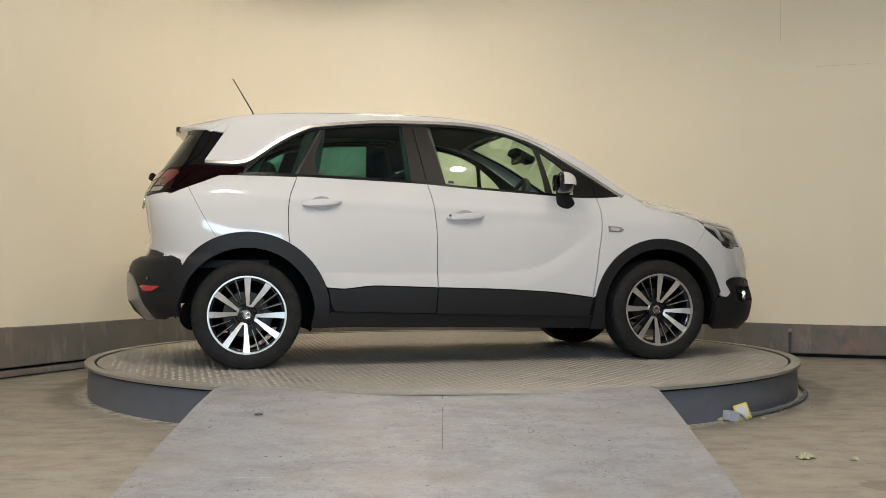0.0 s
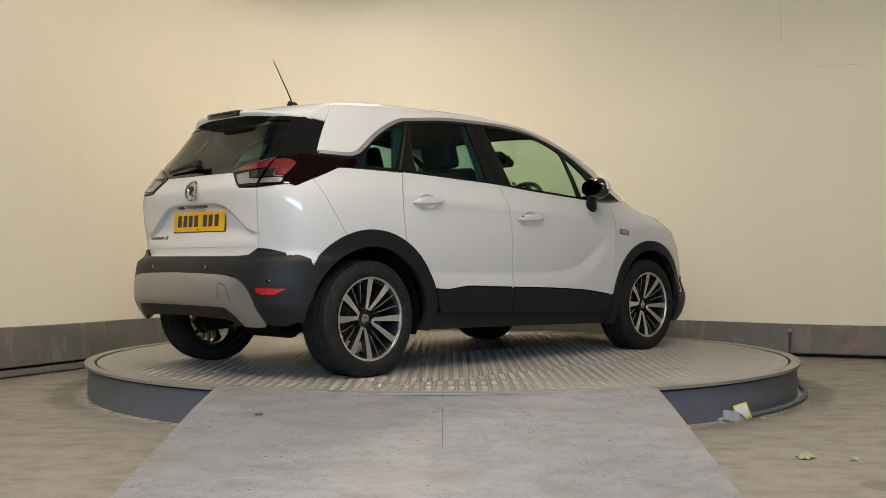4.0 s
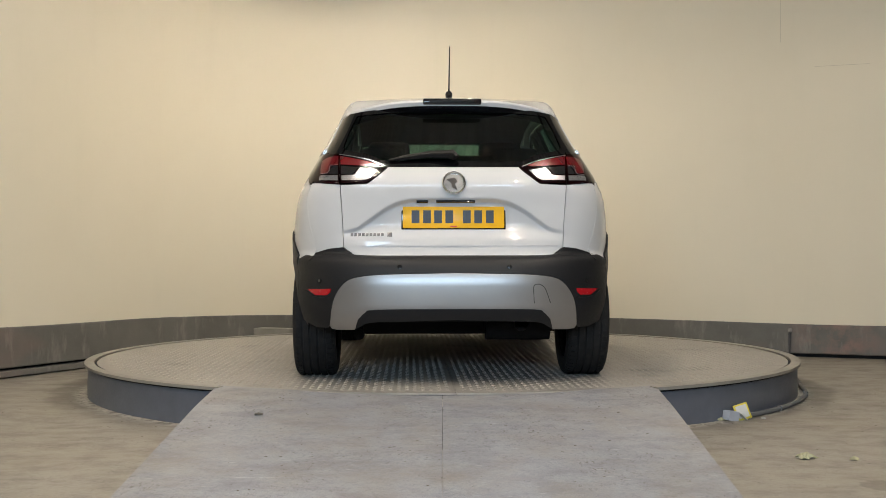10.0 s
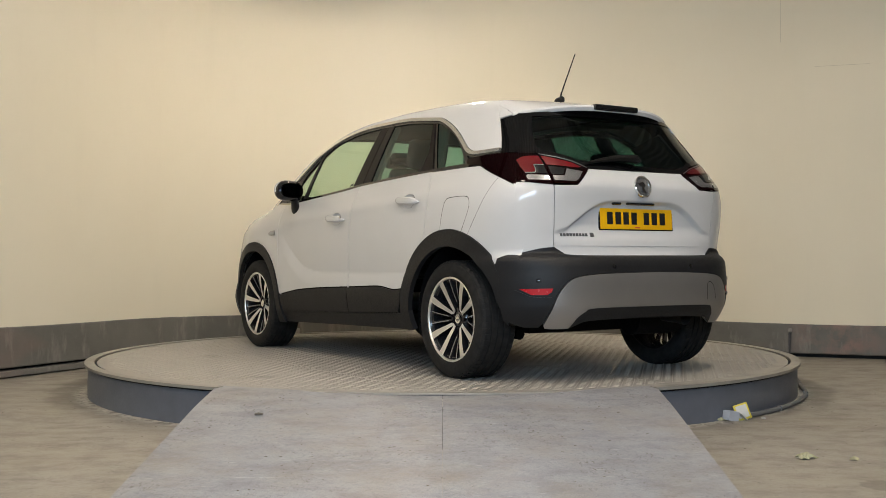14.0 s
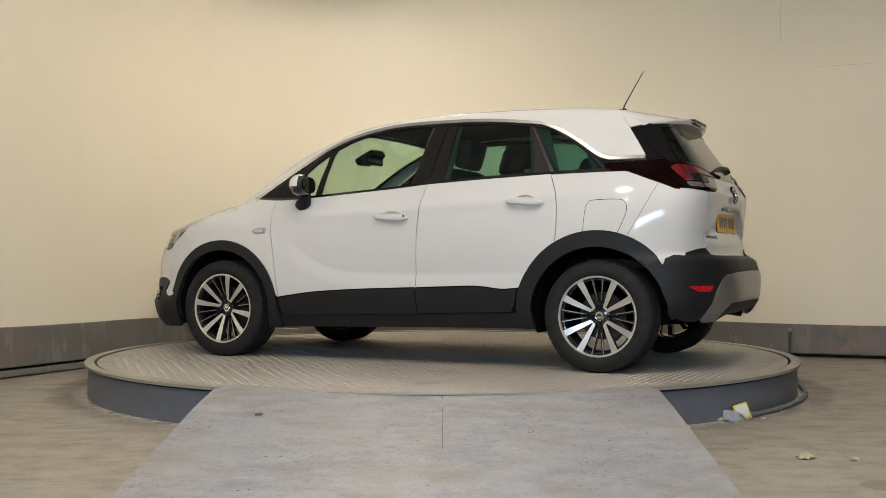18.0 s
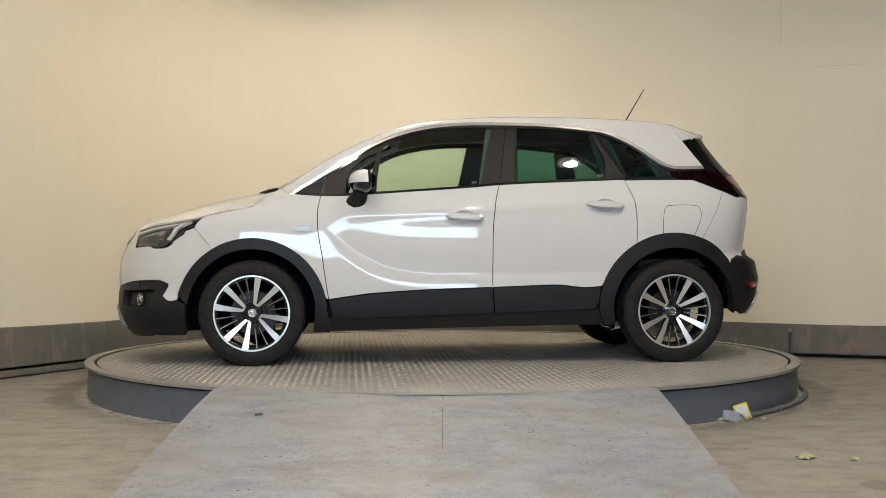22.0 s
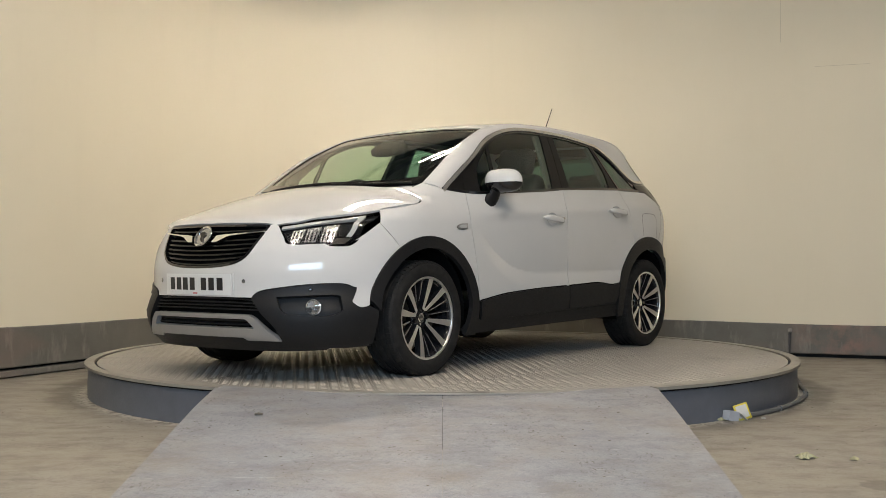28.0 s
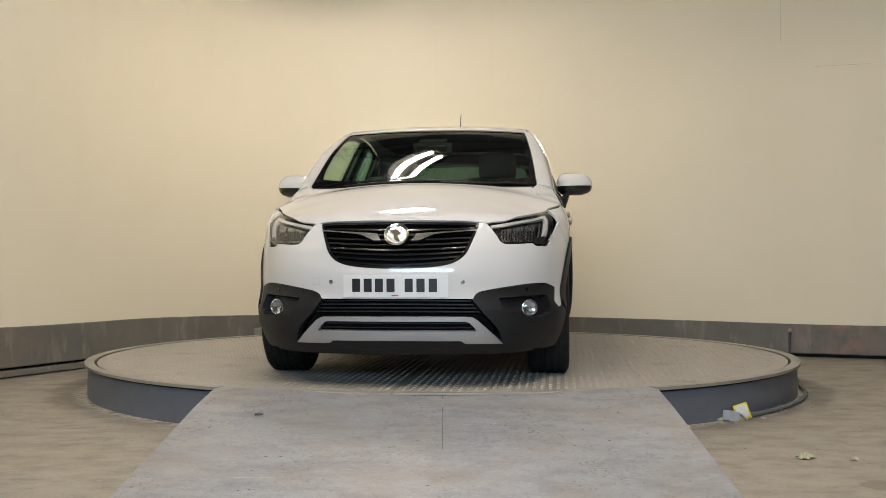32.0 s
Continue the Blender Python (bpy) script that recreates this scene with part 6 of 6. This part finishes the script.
for u in (0.0, 2.604):
    for s in (1, -1):
        well(u, s)
bm = bmesh.new()
box_bm((1.75, 1.40, 0.10), (1.30 - AXIS, 0, 0.28), 0.02, bm=bm)
box_bm((3.4, 0.96, 0.12), (1.48 - AXIS, 0, 0.30), 0.02, bm=bm)
box_bm((0.62, 1.08, 0.14), (3.02 - AXIS, 0, 0.27), 0.03, bm=bm)
part("underbody", bm, UNDER, car, "dark underbody")
bm = tube_bm([(-AXIS, -0.62, 0.30), (-AXIS + 0.08, -0.4, 0.29), (-AXIS + 0.08, 0.4, 0.29), (-AXIS, 0.62, 0.30)], 0.045, 10)
for s in (1, -1):
    tube_bm([(-AXIS - 0.09, s * 0.50, 0.26), (-AXIS - 0.09, s * 0.50, 0.50)], 0.05, 12, bm)
    tube_bm([(-AXIS - 0.17, s * 0.50, 0.235), (-AXIS + 0.25, s * 0.50, 0.26)], 0.03, 8, bm)
part("rear_axle", bm, UNDER, car)
bm = tube_bm([(-0.30 - AXIS, -0.18, 0.30), (-0.30 - AXIS, -0.52, 0.30)], 0.085, 16)
tube_bm([(-0.25 - AXIS, -0.3, 0.30), (0.3 - AXIS, -0.22, 0.27), (2.0 - AXIS, -0.1, 0.24)], 0.025, 8, bm)
part("silencer", bm, UNDER, car, "dull dark exhaust silencer")
bm = tube_bm([(-0.38 - AXIS, -0.36, 0.325), (-0.50 - AXIS, -0.35, 0.325), (-0.575 - AXIS, -0.345, 0.315)], [0.033, 0.038, 0.038], 14, caps=False)
part("exhaust_tip", bm, BRAKE, car, "flattened metal exhaust tip")
bm = box_bm((0.10, 1.1, 0.16), (-0.46 - AXIS, 0, 0.40), 0.02)
part("bumper_beam", bm, UNDER, car)

# ---- cabin ----
panel("headliner", [(u, v * 0.97) for u, v in SEAM[1:-1]] + [(u, -v * 0.97) for u, v in SEAM[1:-1][::-1]], "T", LINER, car, lift=-0.035, thick=0, grid=0.1, label="grey headliner")
pair("door_lining", [(2.05, 1.02), (1.3, 1.06), (0.30, 1.12), (0.50, 0.80), (0.62, 0.45), (2.00, 0.40)], DASH, (car, car), lift=-0.07, thick=0.03, grid=0.15)
pair("pillar_lining", [(1.15, 1.49), (0.95, 1.49), (0.97, 1.11), (1.22, 1.10)], LINER, (car, car), lift=-0.03, thick=0.02, grid=0.1)
pair("pillar_lining", [(0.49, 1.46), (0.36, 1.43), (0.26, 1.16), (0.43, 1.16)], LINER, (car, car), lift=-0.03, thick=0.02, grid=0.1)
pair("rear_lining", [(0.05, 1.16), (0.16, 1.35), (-0.12, 1.41), (-0.30, 1.20), (-0.22, 1.16)], LINER, (car, car), lift=-0.03, thick=0.02, grid=0.1)
bm = bmesh.new()
box_bm((0.42, 1.38, 0.16), (2.16 - AXIS, 0, 0.93), 0.05, bm=bm)
box_bm((0.34, 1.18, 0.05), (2.40 - AXIS, 0, 1.00), 0.02, bm=bm)
box_bm((0.10, 0.42, 0.10), (2.05 - AXIS, -0.36, 1.02), 0.03, bm=bm)
box_bm((0.06, 0.26, 0.16), (2.00 - AXIS, 0, 1.00), 0.015, bm=bm)
part("dashboard", bm, DASH, car, "dark grey dashboard")
part("cabin_floor", box_bm((1.66, 1.30, 0.06), (1.26 - AXIS, 0, 0.37), 0.01), DASH, car)
part("bulkhead", box_bm((0.05, 1.3, 0.55), (2.42 - AXIS, 0, 0.68), 0.01), UNDER, car)
m = Matrix.Translation((1.79 - AXIS, -0.36, 1.00)) @ Matrix.Rotation(radians(-68), 4, "Y")
bm = tube_bm([(0.185 * math.cos(a), 0.185 * math.sin(a), 0) for a in [2 * math.pi * k / 32 for k in range(32)]], 0.016, 8, close=True)
box_bm((0.34, 0.05, 0.03), (0, 0, -0.015), 0.01, bm=bm)
box_bm((0.14, 0.13, 0.05), (0, 0, -0.02), 0.03, bm=bm)
part("steering_wheel", bm, DASH, car, "dark three-spoke steering wheel", at=m)


def seat(u, v, name, width=0.50):
    bm = bmesh.new()
    box_bm((0.52, width, 0.17), (u + 0.05 - AXIS, v, 0.60), 0.06, bm=bm, segments=3)
    turn = Matrix.Rotation(radians(-17), 4, "Y")
    box_bm((0.15, width * 0.96, 0.62), (u - 0.30 - AXIS, v, 0.92), 0.06, turn, bm, 3)
    root = part(name, bm, CLOTH, car, "charcoal cloth seat")
    bm = bmesh.new()
    box_bm((0.10, 0.27, 0.19), (u - 0.42 - AXIS, v, 1.315), 0.045, turn, bm, 3)
    for s in (-0.05, 0.05):
        tube_bm([(u - 0.375 - AXIS, v + s, 1.17), (u - 0.405 - AXIS, v + s, 1.27)], 0.007, 6, bm)
    part("headrest", bm, CLOTH, root)


seat(1.42, 0.36, "front_seat")
seat(1.42, -0.36, "front_seat")
bm = bmesh.new()
box_bm((0.50, 1.22, 0.17), (0.57 - AXIS, 0, 0.63), 0.05, bm=bm, segments=3)
box_bm((0.14, 1.22, 0.62), (0.21 - AXIS, 0, 0.94), 0.05, Matrix.Rotation(radians(-20), 4, "Y"), bm, 3)
bench = part("rear_bench", bm, CLOTH, car, "charcoal cloth rear bench")
for v in (-0.38, 0.38):
    part("headrest", box_bm((0.09, 0.26, 0.14), (0.10 - AXIS, v, 1.21), 0.04, segments=3), CLOTH, bench)
part("parcel_shelf", box_bm((0.42, 1.10, 0.03), (-0.16 - AXIS, 0, 1.075), 0.01), DASH, car)
part("boot_lining", box_bm((0.60, 1.10, 0.05), (-0.15 - AXIS, 0, 0.62), 0.01), DASH, car)
bm = box_bm((0.035, 0.25, 0.075), (1.93 - AXIS, 0, 1.352), 0.012)
mr = part("rear_view_mirror", bm, SATIN_BLACK, car, "black interior mirror")
part("mirror_mount", tube_bm([(1.95 - AXIS, 0, 1.34), (1.96 - AXIS, 0, 1.375)], 0.014, 8), DEEP, mr)
part("sensor_box", box_bm((0.16, 0.18, 0.05), (1.95 - AXIS, 0, 1.366), 0.015, Matrix.Rotation(radians(26), 4, "Y")), DEEP, mr)
part("mirror_face", box_bm((0.004, 0.22, 0.05), (1.911 - AXIS, 0, 1.352), 0.001), MIRROR, mr)


# ---- small things on the floor, ramp and wall ----
def thing(name, bm, mat, label, category, at=None, smooth=True, group=""):
    return tagged(part(name, bm, mat, at=at, smooth=smooth), label, category, group)


# conduit lying along the foot of the rim, with a saddle clip
pts = [(2.372 * math.cos(radians(a)), 2.372 * math.sin(radians(a)), 0.015) for a in range(-47, -7, 2)]
pts += [(2.37, -0.24, 0.03), (2.352, -0.20, 0.06)]
cond = thing("conduit", tube_bm(pts, 0.013, 8), CABLE, "grey plastic conduit lying along the foot of the turntable rim", "conduit")
for a in (-38, -20):
    part("clip", box_bm((0.034, 0.016, 0.034), (0, 0, 0.014), 0.006, Matrix.Rotation(radians(a), 4, "Z")), CABLE, cond, at=pose(2.372 * math.cos(radians(a)), 2.372 * math.sin(radians(a)), 0))

# torn grey box and yellow-edged card propped against the rim
gb = new("torn_box")
gb.matrix_basis = pose(1.505, -1.82, 0.0, 0, 0, 30)
tagged(gb, "torn grey cardboard box lying against the turntable rim", "box")
part("box_shell", box_bm((0.072, 0.05, 0.05), (0, 0, 0.027), 0.002, Matrix.Rotation(radians(8), 4, "Y")), GREY_BOX, gb, smooth=False)
part("box_flap", box_bm((0.06, 0.045, 0.003), (0.055, -0.02, 0.022), 0.0, Matrix.Rotation(radians(40), 4, "Y")), PALE_CARD, gb, smooth=False)
yc = new("yellow_card")
yc.matrix_basis = pose(1.585, -1.80, 0.004, -16, -16, 8)
tagged(yc, "yellow-edged card with a pale face leaning by the rim", "card")
part("card_edge", box_bm((0.078, 0.008, 0.086), (0, 0, 0.042), 0.003), YELLOW_CARD, yc)
part("card_face", box_bm((0.058, 0.003, 0.066), (0, -0.005, 0.043), 0.001), PALE_CARD, yc)


def crumpled(size, height, seed):
    r = random.Random(seed)
    bm = bmesh.new()
    bmesh.ops.create_grid(bm, x_segments=7, y_segments=5, size=0.5)
    for v in bm.verts:
        edge = max(abs(v.co.x), abs(v.co.y)) * 2
        v.co.x *= size[0] * (1 + r.uniform(-0.15, 0.15) * edge)
        v.co.y *= size[1] * (1 + r.uniform(-0.25, 0.25) * edge)
        v.co.z = 0.004 + height * max(0, 1 - edge) + r.uniform(0, height * 0.5)
    e = bmesh.ops.extrude_face_region(bm, geom=bm.faces[:])
    bmesh.ops.translate(bm, verts=[k for k in e["geom"] if isinstance(k, bmesh.types.BMVert)], vec=(0, 0, -0.002))
    return bm


thing("crumpled_paper", crumpled((0.075, 0.060), 0.022, 1), LEAF, "small pale crumpled leaf of paper on the floor", "litter", pose(1.535, -2.904, 0, 0, 0, 20), False, "floor litter")
thing("crumpled_paper", crumpled((0.035, 0.03), 0.012, 2), LEAF, "small tan scrap on the floor", "litter", pose(1.725, -2.945, 0, 0, 0, 60), False, "floor litter")
thing("dry_leaf", crumpled((0.05, 0.025), 0.012, 3), LEAF, "dry leaf lying by the torn box", "litter", pose(1.455, -1.825, 0, 0, 0, 10), False, "floor litter")
thing("dry_leaf", crumpled((0.03, 0.02), 0.008, 4), PALE_CARD, "small white scrap by the conduit", "litter", pose(1.69, -1.77, 0.0, 0, 0, 80), False, "floor litter")


def ramp_z(y):
    return DECK + 0.0045 - max(0.0, -2.12 - y) * 0.1075


GRIT = plain("dark_grit", (0.15, 0.13, 0.105), 0.8)
thing("dirt_clod", crumpled((0.035, 0.022), 0.006, 5), GRIT, "flat dark clod of dirt on the ramp", "litter", pose(-0.823, -2.633, ramp_z(-2.633), 6, 0, 15), False, "floor litter")
bm = bmesh.new()
r = random.Random(7)
for k in range(360):
    if k % 2:
        x, y = r.uniform(-1.1, 1.04), r.uniform(-3.7, -2.2)
        if k % 3 == 0:
            x, y = r.choice((-0.75, -0.55, 0.5, 0.62)) + r.gauss(0, 0.13), r.gauss(-2.9, 0.35)
        if k % 31 == 0:
            x, y = r.gauss(-0.11, 0.02), r.uniform(-2.62, -2.38)
        y = min(-2.3, max(-3.8, y))
        z = ramp_z(y)
    else:
        a, d = radians(r.uniform(-160, -15)), r.uniform(2.38, 3.3)
        x, y, z = d * math.cos(a), d * math.sin(a), 0.0
        if RAMP_L - 0.03 < x < RAMP_R + 0.03:
            continue
    s = r.uniform(0.0012, 0.0036)
    box_bm((s * r.uniform(1, 4.0), s, s * 0.4), (x, y, z + s * 0.2), turn=Matrix.Rotation(r.gauss(0, 0.5), 4, "Z"), bm=bm)
tagged(part("grit", bm, GRIT, smooth=False), "dark crumbs of grit on ramp and floor", "grit", kind="stuff")

# conduit stub and joint on the plinth, joints of the wall boards
WALL_LINE = plain("wall_board_joint", (0.60, 0.54, 0.42), 0.7)
st = new("pipe_stub")
st.matrix_basis = pose(2.995, 1.902, 0, 0, 0, -22)
tagged(st, "short grey pipe stub with a small cap on the plinth", "pipe")
part("pipe", tube_bm([(0, -0.022, 0.035), (0, -0.022, 0.215)], 0.009, 8), BEAM, st)
part("cap", box_bm((0.034, 0.03, 0.034), (0.004, -0.020, 0.228), 0.008), RIM_TOP, st)
part("plinth_joint", box_bm((0.006, 0.01, 0.20), (0.0, -0.010, 0.14)), SHADE_JOINT_BLACK, st)
slit = box_bm((0.004, 0.003, 0.75), (0, 0, 0.0))
tagged(part("wall_joint_line", slit, WALL_LINE, at=pose(2.936, 1.932, 3.10, 0, 0, -22), smooth=False), "fine upright joint in the painted wall", "wall", kind="structure")
slit = box_bm((0.44, 0.003, 0.003), (0, 0, 0.0))
tagged(part("wall_crack", slit, WALL_LINE, at=pose(3.398, 1.740, 2.491, 0, 0.6, -22.7), smooth=False), "fine level crack in the painted wall", "wall", kind="structure")
blk = box_bm((0.40, 0.16, 0.225), (0, 0, 0.1125), 0.006)
thing("concrete_block", blk, RIM_TOP, "grey block standing between turntable and wall", "block", pose(-1.50, 2.36, 0, 0, 0, -28))


# ---- movement: deck and car turn together ----
TURN = [(0, 13.7), (2, 29.05), (4, 44.6), (6, 60.3), (8, 76.05), (10, 91.7), (12, 107.35), (14, 122.95), (16, 138.5), (18, 154.0), (20, 169.3), (22, 184.75), (24, 200.3), (26, 216.1),
        (28, 232.2), (30, 248.05), (32, 263.75)]


def motions():
    for thing in (deck, car):
        walk(thing, [(t, pose(0, 0, DECK, 0, 0, float(np.interp(t, [k[0] for k in TURN], [k[1] for k in TURN])))) for t in range(33)])


motions()
